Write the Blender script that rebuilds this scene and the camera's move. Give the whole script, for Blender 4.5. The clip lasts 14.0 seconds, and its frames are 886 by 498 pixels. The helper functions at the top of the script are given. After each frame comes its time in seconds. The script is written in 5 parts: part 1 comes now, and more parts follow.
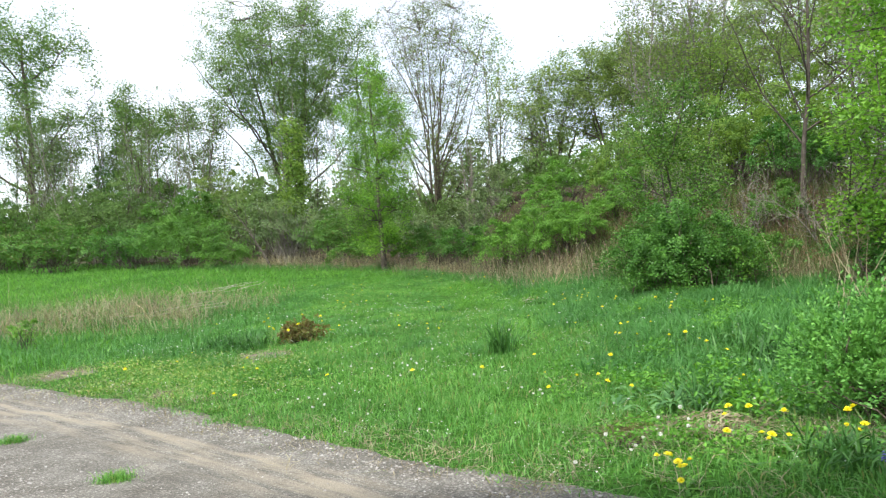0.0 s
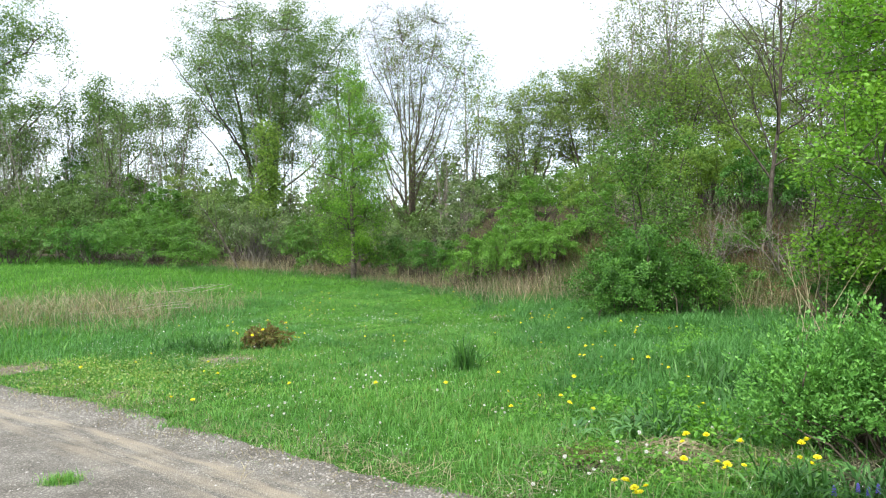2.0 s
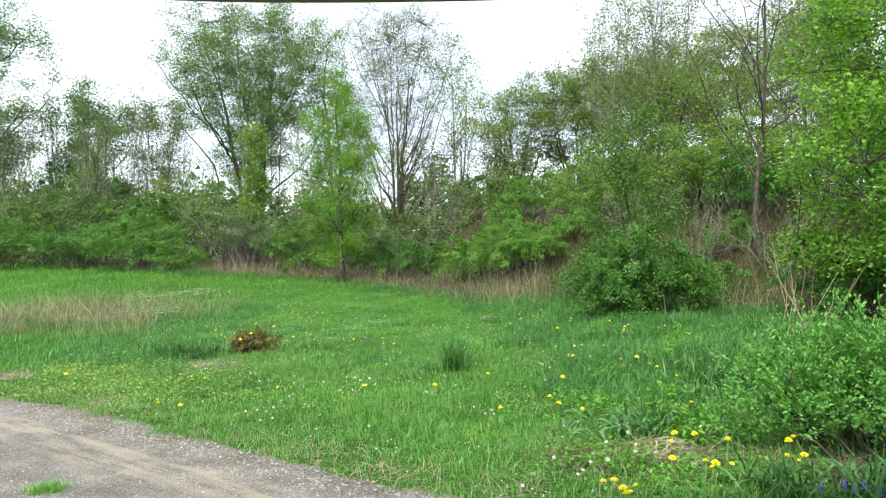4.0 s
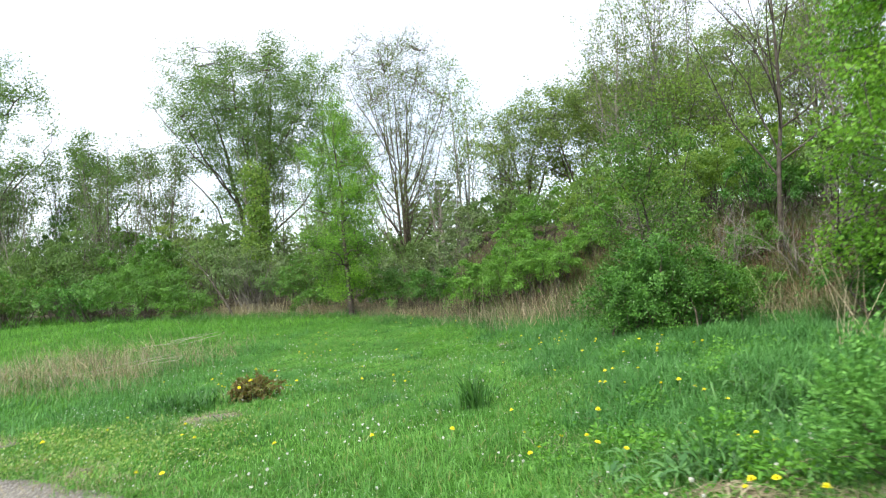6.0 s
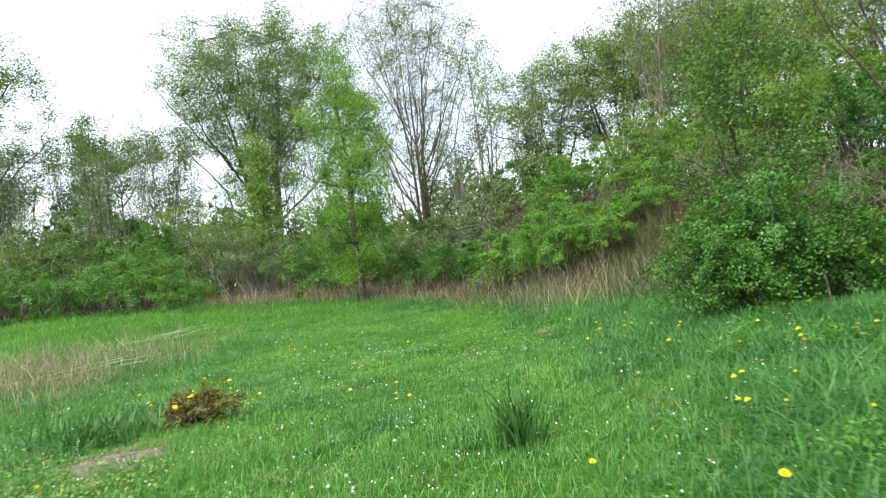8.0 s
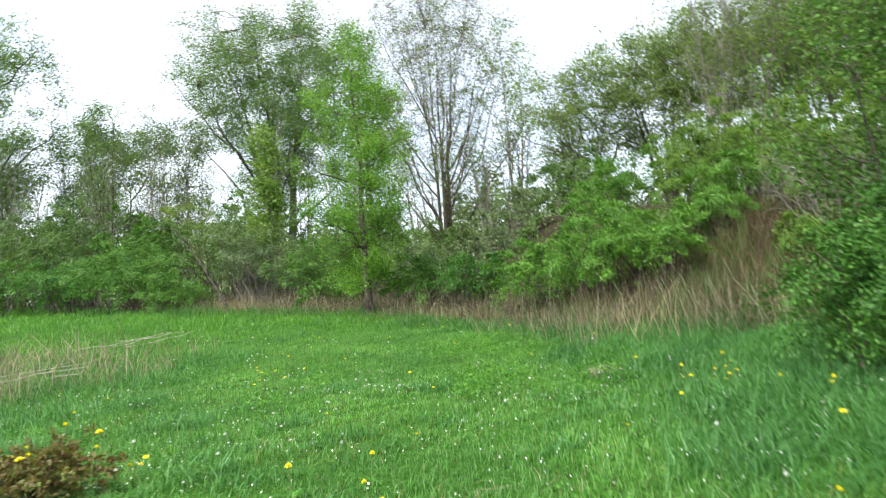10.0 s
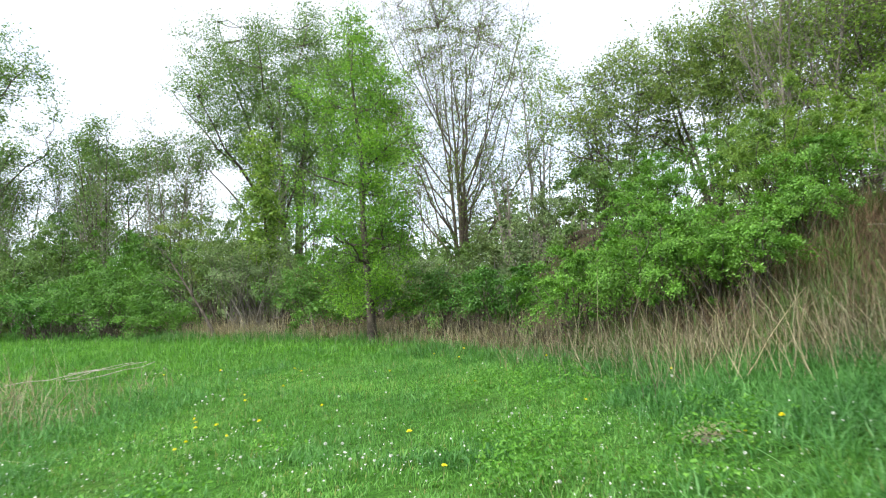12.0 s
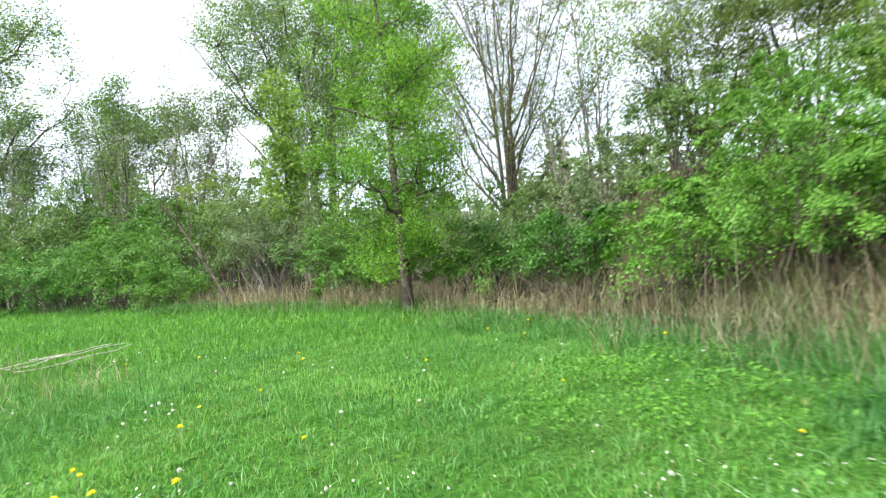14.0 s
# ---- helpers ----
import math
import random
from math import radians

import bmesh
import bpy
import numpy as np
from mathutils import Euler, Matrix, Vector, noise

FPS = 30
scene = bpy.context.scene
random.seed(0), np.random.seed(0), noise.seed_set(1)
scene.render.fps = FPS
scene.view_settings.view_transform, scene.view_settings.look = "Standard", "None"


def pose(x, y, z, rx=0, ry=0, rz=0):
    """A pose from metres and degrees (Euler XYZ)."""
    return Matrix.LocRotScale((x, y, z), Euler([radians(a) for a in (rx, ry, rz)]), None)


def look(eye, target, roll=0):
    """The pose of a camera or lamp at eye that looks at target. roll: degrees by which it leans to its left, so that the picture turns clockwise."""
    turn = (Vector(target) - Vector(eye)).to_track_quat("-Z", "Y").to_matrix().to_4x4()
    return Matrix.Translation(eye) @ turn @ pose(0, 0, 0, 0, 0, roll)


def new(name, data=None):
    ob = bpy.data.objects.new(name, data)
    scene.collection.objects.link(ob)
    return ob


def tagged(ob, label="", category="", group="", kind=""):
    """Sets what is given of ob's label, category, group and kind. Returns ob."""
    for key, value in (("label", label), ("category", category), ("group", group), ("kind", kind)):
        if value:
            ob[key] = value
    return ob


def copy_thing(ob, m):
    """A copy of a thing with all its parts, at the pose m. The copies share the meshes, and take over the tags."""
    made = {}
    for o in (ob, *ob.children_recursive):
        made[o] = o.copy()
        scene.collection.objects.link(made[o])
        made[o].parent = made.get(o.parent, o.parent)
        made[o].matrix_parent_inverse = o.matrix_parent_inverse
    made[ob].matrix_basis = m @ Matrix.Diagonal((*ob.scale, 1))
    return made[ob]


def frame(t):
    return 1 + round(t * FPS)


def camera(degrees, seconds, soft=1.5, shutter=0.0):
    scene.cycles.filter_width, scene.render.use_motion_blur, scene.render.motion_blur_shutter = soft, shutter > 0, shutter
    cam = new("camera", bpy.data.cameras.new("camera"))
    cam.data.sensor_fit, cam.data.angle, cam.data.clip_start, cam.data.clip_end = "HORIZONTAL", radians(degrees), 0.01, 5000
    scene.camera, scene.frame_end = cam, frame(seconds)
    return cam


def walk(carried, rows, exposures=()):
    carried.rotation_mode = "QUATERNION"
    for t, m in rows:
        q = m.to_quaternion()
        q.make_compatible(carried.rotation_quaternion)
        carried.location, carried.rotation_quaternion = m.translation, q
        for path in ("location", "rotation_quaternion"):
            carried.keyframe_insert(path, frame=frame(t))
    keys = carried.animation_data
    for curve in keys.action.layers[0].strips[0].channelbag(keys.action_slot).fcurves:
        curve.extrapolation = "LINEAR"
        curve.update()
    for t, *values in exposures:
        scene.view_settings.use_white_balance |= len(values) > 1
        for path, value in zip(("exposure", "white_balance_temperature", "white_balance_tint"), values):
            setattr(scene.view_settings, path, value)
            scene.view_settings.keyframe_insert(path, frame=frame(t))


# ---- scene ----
cam = camera(65.7, 14.0, soft=1.2, shutter=0.6)
METRES, EYE, TILT, LEAN, TURN = 14.286, 1.5, 0.0, 0.0, 0.0
ROWS = [
    (0.0, 0.0, 0.0, 0.0, -0.07, -1.12, 3.74),
    (0.5, 0.0005, 0.0003, 0.0006, -1.22, -1.29, 2.39),
    (1.0, 0.0004, 0.0003, 0.0012, -1.78, -0.55, 1.28),
    (1.5, 0.0004, 0.0003, 0.0009, -2.14, -0.24, 0.84),
    (2.0, 0.0006, 0.0005, 0.001, -2.43, -0.13, 0.54),
    (2.5, 0.001, 0.0004, 0.0013, -2.76, -0.12, 0.51),
    (3.0, 0.0012, 0.0006, 0.001, -3.21, -0.19, 0.72),
    (4.3, 0.0016, 0.0012, 0.0018, -3.4, 0.0, 1.2),
    (5.3, 0.0024, 0.009, 0.0042, -3.45, 0.8, 1.95),
    (5.5, 0.0028, 0.0156, 0.0048, -2.85, 1.88, 2.25),
    (6.0, 0.008, 0.0653, -0.0008, -2.4, 2.26, 5.24),
    (6.5, 0.0067, 0.1267, -0.0053, -2.3, 2.39, 6.45),
    (7.0, 0.013, 0.19, -0.0098, -1.41, 1.52, 6.52),
    (9.5, 0.0219, 0.4761, -0.0269, 0.41, 1.02, 7.23),
    (10.0, 0.0216, 0.5319, -0.0295, 1.41, 2.75, 3.85),
    (10.5, 0.0208, 0.587, -0.0317, 2.97, 3.73, 0.78),
    (11.0, 0.0223, 0.6419, -0.0344, 3.93, 5.6, 5.31),
    (11.5, 0.0176, 0.6952, -0.0369, 2.68, 5.32, 5.71),
    (12.0, 0.0153, 0.7499, -0.0375, 2.71, 4.89, 3.97),
    (12.5, 0.0129, 0.8087, -0.0384, 3.03, 4.68, 4.83),
    (13.0, 0.0086, 0.8682, -0.0405, 3.05, 3.96, 4.79),
    (13.5, -0.0014, 0.9267, -0.0409, 4.25, 3.25, 4.36),
    (14.0, -0.0083, 0.9921, -0.0398, 6.34, 2.02, 5.35),
]
walk(cam, [(t, pose(0, 0, EYE, TILT, LEAN, TURN) @ pose(METRES * x, METRES * y, METRES * z, 90 + pitch, roll, yaw)) for t, x, y, z, yaw, pitch, roll in ROWS],
     exposures=[(0.0, 1.0), (12.9, 1.0), (13.5, 1.2), (14.0, 1.38)])

# ---- light and sky: bright thin overcast, sun high behind the left shoulder ----
world = bpy.data.worlds.new("overcast_sky")
scene.world = world
world.use_nodes = True
wn, wl = world.node_tree.nodes, world.node_tree.links
wn.clear()
sky = wn.new("ShaderNodeTexSky")
sky.sky_type, sky.sun_disc, sky.sun_elevation, sky.sun_rotation = "NISHITA", False, radians(52), radians(215)
sky_bg = wn.new("ShaderNodeBackground")
sky_bg.inputs["Strength"].default_value = 0.06
wl.new(sky.outputs[0], sky_bg.inputs["Color"])
cloud_noise = wn.new("ShaderNodeTexNoise")
cloud_noise.inputs["Scale"].default_value, cloud_noise.inputs["Detail"].default_value = 2.2, 5
cloud_ramp = wn.new("ShaderNodeValToRGB")
cloud_ramp.color_ramp.elements[0].color, cloud_ramp.color_ramp.elements[1].color = (0.80, 0.87, 1.0, 1), (1, 1, 1, 1)
cloud_ramp.color_ramp.elements[0].position, cloud_ramp.color_ramp.elements[1].position = 0.3, 0.6
wl.new(cloud_noise.outputs[0], cloud_ramp.inputs[0])
cloud_bg = wn.new("ShaderNodeBackground")
cloud_bg.inputs["Strength"].default_value = 0.56
wl.new(cloud_ramp.outputs[0], cloud_bg.inputs["Color"])
add_bg, world_out = wn.new("ShaderNodeAddShader"), wn.new("ShaderNodeOutputWorld")
wl.new(sky_bg.outputs[0], add_bg.inputs[0])
wl.new(cloud_bg.outputs[0], add_bg.inputs[1])
wl.new(add_bg.outputs[0], world_out.inputs["Surface"])
sun = new("sun", bpy.data.lights.new("sun", "SUN"))
sun.data.energy, sun.data.angle, sun.data.color = 2.75, radians(8), (1.0, 0.96, 0.88)
sun.matrix_world = look((-14, -20, 31), (0, 0, 0))


# ---- materials ----
def nodes_of(name):
    m = bpy.data.materials.new(name)
    m.use_nodes = True
    nt = m.node_tree
    bsdf = nt.nodes["Principled BSDF"]
    return m, nt, nt.nodes, nt.links, bsdf


def ramp(nodes, stops):
    r = nodes.new("ShaderNodeValToRGB")
    while len(r.color_ramp.elements) < len(stops):
        r.color_ramp.elements.new(0.5)
    for e, (p, c) in zip(r.color_ramp.elements, stops):
        e.position, e.color = p, (*c, 1)
    return r


def tex_noise(nodes, links, scale, detail=4, coord="Object", rough=0.55):
    n = nodes.new("ShaderNodeTexNoise")
    n.inputs["Scale"].default_value, n.inputs["Detail"].default_value, n.inputs["Roughness"].default_value = scale, detail, rough
    if coord == "Object":
        g = nodes.new("ShaderNodeNewGeometry")
        links.new(g.outputs["Position"], n.inputs["Vector"])
    return n


def mixed(nodes, links, kind, fac, a, b):
    m = nodes.new("ShaderNodeMix")
    m.data_type, m.blend_type = "RGBA", kind
    for sock, v in ((m.inputs[0], fac), (m.inputs[6], a), (m.inputs[7], b)):
        if isinstance(v, (int, float)):
            sock.default_value = v
        elif isinstance(v, tuple):
            sock.default_value = (*v, 1)
        else:
            links.new(v, sock)
    return m.outputs[2]


def leafy(name, dark, mid, light, through_light=0.35, patch=0.8, rough=0.5, stray=None):
    """A leaf or blade: colour from piece to piece, drifting over the patch, and some light through it."""
    m, nt, nodes, links, bsdf = nodes_of(name)
    geo = nodes.new("ShaderNodeNewGeometry")
    stops = [(0.0, dark), (0.45, mid), (0.93, light)] + ([(0.97, stray)] if stray else [])
    r = ramp(nodes, stops)
    links.new(geo.outputs["Random Per Island"], r.inputs[0])
    n = tex_noise(nodes, links, patch, 3)
    shade = ramp(nodes, [(0.3, (0.66, 0.74, 0.68)), (0.7, (1.24, 1.15, 1.05))])
    links.new(n.outputs[0], shade.inputs[0])
    col = mixed(nodes, links, "MULTIPLY", 1.0, r.outputs[0], shade.outputs[0])
    links.new(col, bsdf.inputs["Base Color"])
    bsdf.inputs["Roughness"].default_value = rough
    bsdf.inputs["Specular IOR Level"].default_value = 0.35
    tr = nodes.new("ShaderNodeBsdfTranslucent")
    warm = mixed(nodes, links, "MULTIPLY", 1.0, col, (1.25, 1.15, 0.6))
    links.new(warm, tr.inputs["Color"])
    mix = nodes.new("ShaderNodeMixShader")
    mix.inputs[0].default_value = through_light
    links.new(bsdf.outputs[0], mix.inputs[1])
    links.new(tr.outputs[0], mix.inputs[2])
    links.new(mix.outputs[0], nodes["Material Output"].inputs["Surface"])
    return m


def rough_stuff(name, a, b, c, scale, bump=0.4, rough=0.85, fine=60):
    """Bark, soil, stone, straw: two scales of colour and a fine relief."""
    m, nt, nodes, links, bsdf = nodes_of(name)
    n1, n2 = tex_noise(nodes, links, scale, 6), tex_noise(nodes, links, fine, 4)
    r = ramp(nodes, [(0.3, a), (0.5, b), (0.72, c)])
    links.new(n1.outputs[0], r.inputs[0])
    r2 = ramp(nodes, [(0.3, (0.6, 0.6, 0.6)), (0.7, (1.3, 1.3, 1.3))])
    links.new(n2.outputs[0], r2.inputs[0])
    links.new(mixed(nodes, links, "MULTIPLY", 1.0, r.outputs[0], r2.outputs[0]), bsdf.inputs["Base Color"])
    bsdf.inputs["Roughness"].default_value = rough
    bsdf.inputs["Specular IOR Level"].default_value = 0.2
    bp = nodes.new("ShaderNodeBump")
    bp.inputs["Strength"].default_value, bp.inputs["Distance"].default_value = bump, 0.02
    links.new(n2.outputs[0], bp.inputs["Height"])
    links.new(bp.outputs[0], bsdf.inputs["Normal"])
    return m


def plain(name, col, rough=0.5, var=0.15):
    m, nt, nodes, links, bsdf = nodes_of(name)
    n = tex_noise(nodes, links, 90, 3)
    r = ramp(nodes, [(0.3, tuple(v * (1 - var) for v in col)), (0.7, tuple(min(1, v * (1 + var)) for v in col))])
    links.new(n.outputs[0], r.inputs[0])
    links.new(r.outputs[0], bsdf.inputs["Base Color"])
    bsdf.inputs["Roughness"].default_value = rough
    return m


LEAF_SPRING = leafy("spring_leaf", (0.0748, 0.177, 0.0245), (0.11, 0.26, 0.036), (0.165, 0.39, 0.054), 0.26, patch=2.0)
LEAF_THICKET = leafy("thicket_leaf", (0.0585, 0.143, 0.0211), (0.086, 0.21, 0.031), (0.129, 0.315, 0.0465), 0.24, patch=1.2)
LEAF_CONE = leafy("fresh_pear_leaf", (0.085, 0.21, 0.025), (0.145, 0.35, 0.045), (0.25, 0.50, 0.08), 0.5)
LEAF_MAPLE = leafy("bright_leaf", (0.10, 0.24, 0.03), (0.165, 0.385, 0.05), (0.27, 0.53, 0.09), 0.5)
LEAF_DARK = leafy("honeysuckle_leaf", (0.0442, 0.129, 0.0204), (0.065, 0.19, 0.03), (0.0975, 0.285, 0.045), 0.2, patch=2.0)
LEAF_ROUND = leafy("arching_bush_leaf", (0.036, 0.115, 0.016), (0.056, 0.175, 0.024), (0.105, 0.27, 0.042), 0.18, patch=3.0)
LEAF_VINE = leafy("vine_leaf", (0.045, 0.125, 0.02), (0.075, 0.19, 0.03), (0.14, 0.295, 0.05), 0.3, patch=1.5)
LEAF_BRAMBLE = leafy("bramble_leaf", (0.0612, 0.15, 0.0245), (0.09, 0.22, 0.036), (0.135, 0.33, 0.054), 0.22, stray=(0.18, 0.14, 0.05), patch=2.0)
LEAF_OLIVE = leafy("willow_leaf", (0.0748, 0.136, 0.0374), (0.11, 0.20, 0.055), (0.165, 0.3, 0.0825), 0.28)
LEAF_GREY = leafy("autumn_olive_leaf", (0.0918, 0.139, 0.0598), (0.135, 0.205, 0.088), (0.203, 0.307, 0.132), 0.24)
LEAF_FAR = leafy("far_leaf", (0.08, 0.16, 0.05), (0.125, 0.235, 0.075), (0.195, 0.34, 0.12), 0.48)
LEAF_HILL = leafy("hill_leaf", (0.105, 0.20, 0.042), (0.165, 0.30, 0.062), (0.25, 0.41, 0.1), 0.5, patch=1.6)
LEAF_YOUNG = leafy("young_hill_leaf", (0.11, 0.19, 0.055), (0.17, 0.28, 0.085), (0.26, 0.39, 0.13), 0.52)
LEAF_SHRUB = leafy("shrub_leaf", (0.085, 0.245, 0.048), (0.122, 0.335, 0.066), (0.19, 0.44, 0.10), 0.26, patch=5.0)
LEAF_RED = leafy("bronze_leaf", (0.13, 0.085, 0.035), (0.17, 0.14, 0.05), (0.18, 0.26, 0.07), 0.35, stray=(0.26, 0.2, 0.1))
GRASS = leafy("lawn_blade", (0.072, 0.215, 0.04), (0.13, 0.352, 0.076), (0.24, 0.50, 0.15), 0.45, patch=0.45, stray=(0.32, 0.34, 0.14))
GRASS_FAR = leafy("far_blade", (0.075, 0.225, 0.036), (0.115, 0.315, 0.05), (0.17, 0.40, 0.08), 0.42, patch=0.35)
GRASS_RANK = leafy("rank_blade", (0.05, 0.17, 0.042), (0.085, 0.26, 0.066), (0.16, 0.38, 0.125), 0.4, patch=0.8)
BANK_WEED = leafy("bank_weed", (0.055, 0.125, 0.03), (0.09, 0.17, 0.042), (0.15, 0.245, 0.075), 0.35, patch=1.2, stray=(0.25, 0.2, 0.12))
GRASS_EDGE = leafy("edge_blade", (0.055, 0.155, 0.038), (0.085, 0.225, 0.055), (0.14, 0.31, 0.095), 0.38, patch=0.8, stray=(0.24, 0.22, 0.12))
HERB = leafy("weed_leaf", (0.06, 0.19, 0.025), (0.105, 0.31, 0.036), (0.19, 0.43, 0.07), 0.35)
COVER = leafy("pale_weed_leaf", (0.10, 0.22, 0.04), (0.20, 0.36, 0.07), (0.36, 0.48, 0.16), 0.35, stray=(0.42, 0.38, 0.24))
LILY = leafy("strap_leaf", (0.03, 0.10, 0.022), (0.052, 0.165, 0.036), (0.11, 0.27, 0.07), 0.25)
STRAW = leafy("dry_stalk", (0.14, 0.115, 0.08), (0.30, 0.26, 0.18), (0.60, 0.53, 0.39), 0.2, rough=0.7)
STRAW_GREY = leafy("weathered_stalk", (0.13, 0.115, 0.075), (0.25, 0.225, 0.15), (0.46, 0.42, 0.31), 0.25, rough=0.7, stray=(0.12, 0.24, 0.06))
STRAW_RED = leafy("dry_brush", (0.075, 0.05, 0.034), (0.14, 0.093, 0.06), (0.27, 0.195, 0.13), 0.15, rough=0.75, stray=(0.10, 0.18, 0.04))
BARK = rough_stuff("bark", (0.05, 0.04, 0.032), (0.10, 0.085, 0.068), (0.17, 0.15, 0.125), 6, 0.6)
BARK_PALE = rough_stuff("pale_bark", (0.13, 0.115, 0.095), (0.22, 0.20, 0.17), (0.32, 0.29, 0.25), 5, 0.5)
TWIG = rough_stuff("twig", (0.07, 0.055, 0.04), (0.12, 0.10, 0.075), (0.19, 0.16, 0.12), 9, 0.3)
# dark soil; its tone also carries the shade under the garden shrub
SOIL_SHADED = rough_stuff("bare_soil_shaded", (0.04, 0.033, 0.024), (0.08, 0.067, 0.05), (0.15, 0.13, 0.10), 9, 0.8, fine=110)
SOIL_PALE = rough_stuff("pale_soil", (0.12, 0.10, 0.075), (0.215, 0.19, 0.15), (0.34, 0.31, 0.25), 9, 0.8, fine=110)
PETAL = plain("dandelion_yellow", (0.86, 0.77, 0.02), 0.6)
FLUFF = plain("dandelion_fluff", (0.72, 0.72, 0.66), 0.9)
BLEACHED = rough_stuff("bleached_wood", (0.30, 0.27, 0.22), (0.42, 0.385, 0.32), (0.54, 0.50, 0.43), 12, 0.3)
STALK = plain("flower_stalk", (0.20, 0.26, 0.10), 0.5)
BLUE = plain("hyacinth_blue", (0.16, 0.14, 0.55), 0.5)
# tan and olive of the stand-in canopy
TAN_COVER = leafy("tan_cover", (0.37, 0.345, 0.215), (0.42, 0.39, 0.25), (0.455, 0.425, 0.275), 0.4, patch=2.0, rough=0.8)
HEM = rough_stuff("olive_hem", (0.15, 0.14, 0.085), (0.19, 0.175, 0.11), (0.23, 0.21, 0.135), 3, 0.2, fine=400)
STEEL = plain("painted_steel", (0.25, 0.24, 0.22), 0.4)


def ground_material():
    m, nt, nodes, links, bsdf = nodes_of("meadow_soil")
    n1, n2 = tex_noise(nodes, links, 0.5, 5), tex_noise(nodes, links, 25, 6)
    r = ramp(nodes, [(0.25, (0.035, 0.10, 0.016)), (0.5, (0.048, 0.14, 0.02)), (0.75, (0.07, 0.145, 0.03))])
    links.new(n1.outputs[0], r.inputs[0])
    r2 = ramp(nodes, [(0.35, (0.5, 0.5, 0.45)), (0.65, (1.4, 1.4, 1.2))])
    links.new(n2.outputs[0], r2.inputs[0])
    att = nodes.new("ShaderNodeAttribute")
    att.attribute_name = "litter"
    base = mixed(nodes, links, "MIX", att.outputs["Fac"], r.outputs[0], (0.055, 0.046, 0.03))
    links.new(mixed(nodes, links, "MULTIPLY", 1.0, base, r2.outputs[0]), bsdf.inputs["Base Color"])
    bsdf.inputs["Roughness"].default_value = 0.95
    bsdf.inputs["Specular IOR Level"].default_value = 0.1
    bp = nodes.new("ShaderNodeBump")
    bp.inputs["Distance"].default_value = 0.04
    links.new(n2.outputs[0], bp.inputs["Height"])
    links.new(bp.outputs[0], bsdf.inputs["Normal"])
    return m


def drive_material():
    """Packed gravel: u runs along the drive, v across it from the meadow's edge, both in metres."""
    m, nt, nodes, links, bsdf = nodes_of("packed_gravel")
    uv = nodes.new("ShaderNodeUVMap")
    uv.uv_map = "along"
    sep = nodes.new("ShaderNodeSeparateXYZ")
    links.new(uv.outputs[0], sep.inputs[0])
    warp = tex_noise(nodes, links, 1.3, 4)
    stretch = nodes.new("ShaderNodeMapping")
    stretch.inputs["Scale"].default_value = (0.4, 4.5, 1)
    links.new(uv.outputs[0], stretch.inputs["Vector"])
    streak = nodes.new("ShaderNodeTexNoise")
    streak.inputs["Scale"].default_value, streak.inputs["Detail"].default_value = 2.0, 6
    links.new(stretch.outputs[0], streak.inputs["Vector"])
    across = nodes.new("ShaderNodeMath")
    across.operation, across.inputs[1].default_value = "MULTIPLY_ADD", 0.55
    links.new(warp.outputs[0], across.inputs[0])
    links.new(sep.outputs["Y"], across.inputs[2])
    band = ramp(nodes, [(0.0, (0, 0, 0)), (0.135, (0, 0, 0)), (0.165, (0.85, 0.85, 0.85)), (0.21, (0.75, 0.75, 0.75)), (0.26, (0.12, 0.12, 0.12)), (0.30, (0, 0, 0)), (0.60, (0, 0, 0)), (0.68, (0.6, 0.6, 0.6)), (0.78, (0, 0, 0))])
    div = nodes.new("ShaderNodeMath")
    div.operation, div.inputs[1].default_value = "DIVIDE", 6.0
    links.new(across.outputs[0], div.inputs[0])
    links.new(div.outputs[0], band.inputs[0])
    cut = ramp(nodes, [(0.42, (0, 0, 0)), (0.6, (1, 1, 1))])
    links.new(streak.outputs[0], cut.inputs[0])
    worn = mixed(nodes, links, "MULTIPLY", 1.0, band.outputs[0], cut.outputs[0])
    big = tex_noise(nodes, links, 2.2, 6)
    grey = ramp(nodes, [(0.3, (0.135, 0.124, 0.104)), (0.5, (0.19, 0.179, 0.154)), (0.72, (0.26, 0.248, 0.218))])
    links.new(big.outputs[0], grey.inputs[0])
    vor = nodes.new("ShaderNodeTexVoronoi")
    vor.inputs["Scale"].default_value = 95
    g = nodes.new("ShaderNodeNewGeometry")
    links.new(g.outputs["Position"], vor.inputs["Vector"])
    peb = ramp(nodes, [(0.0, (0.35, 0.35, 0.35)), (0.65, (1.0, 1.0, 1.0)), (1.0, (2.5, 2.5, 2.5))])
    links.new(vor.outputs["Color"], peb.inputs[0])
    grit = mixed(nodes, links, "MULTIPLY", 0.8, grey.outputs[0], peb.outputs[0])
    col = mixed(nodes, links, "MIX", worn, grit, (0.335, 0.293, 0.222))
    fine = tex_noise(nodes, links, 140, 3)
    fr = ramp(nodes, [(0.3, (0.8, 0.8, 0.8)), (0.7, (1.15, 1.15, 1.15))])
    links.new(fine.outputs[0], fr.inputs[0])
    links.new(mixed(nodes, links, "MULTIPLY", 1.0, col, fr.outputs[0]), bsdf.inputs["Base Color"])
    bsdf.inputs["Roughness"].default_value = 0.9
    bsdf.inputs["Specular IOR Level"].default_value = 0.2
    bp = nodes.new("ShaderNodeBump")
    bp.inputs["Strength"].default_value, bp.inputs["Distance"].default_value = 0.7, 0.012
    links.new(vor.outputs["Distance"], bp.inputs["Height"])
    links.new(bp.outputs[0], bsdf.inputs["Normal"])
    return m


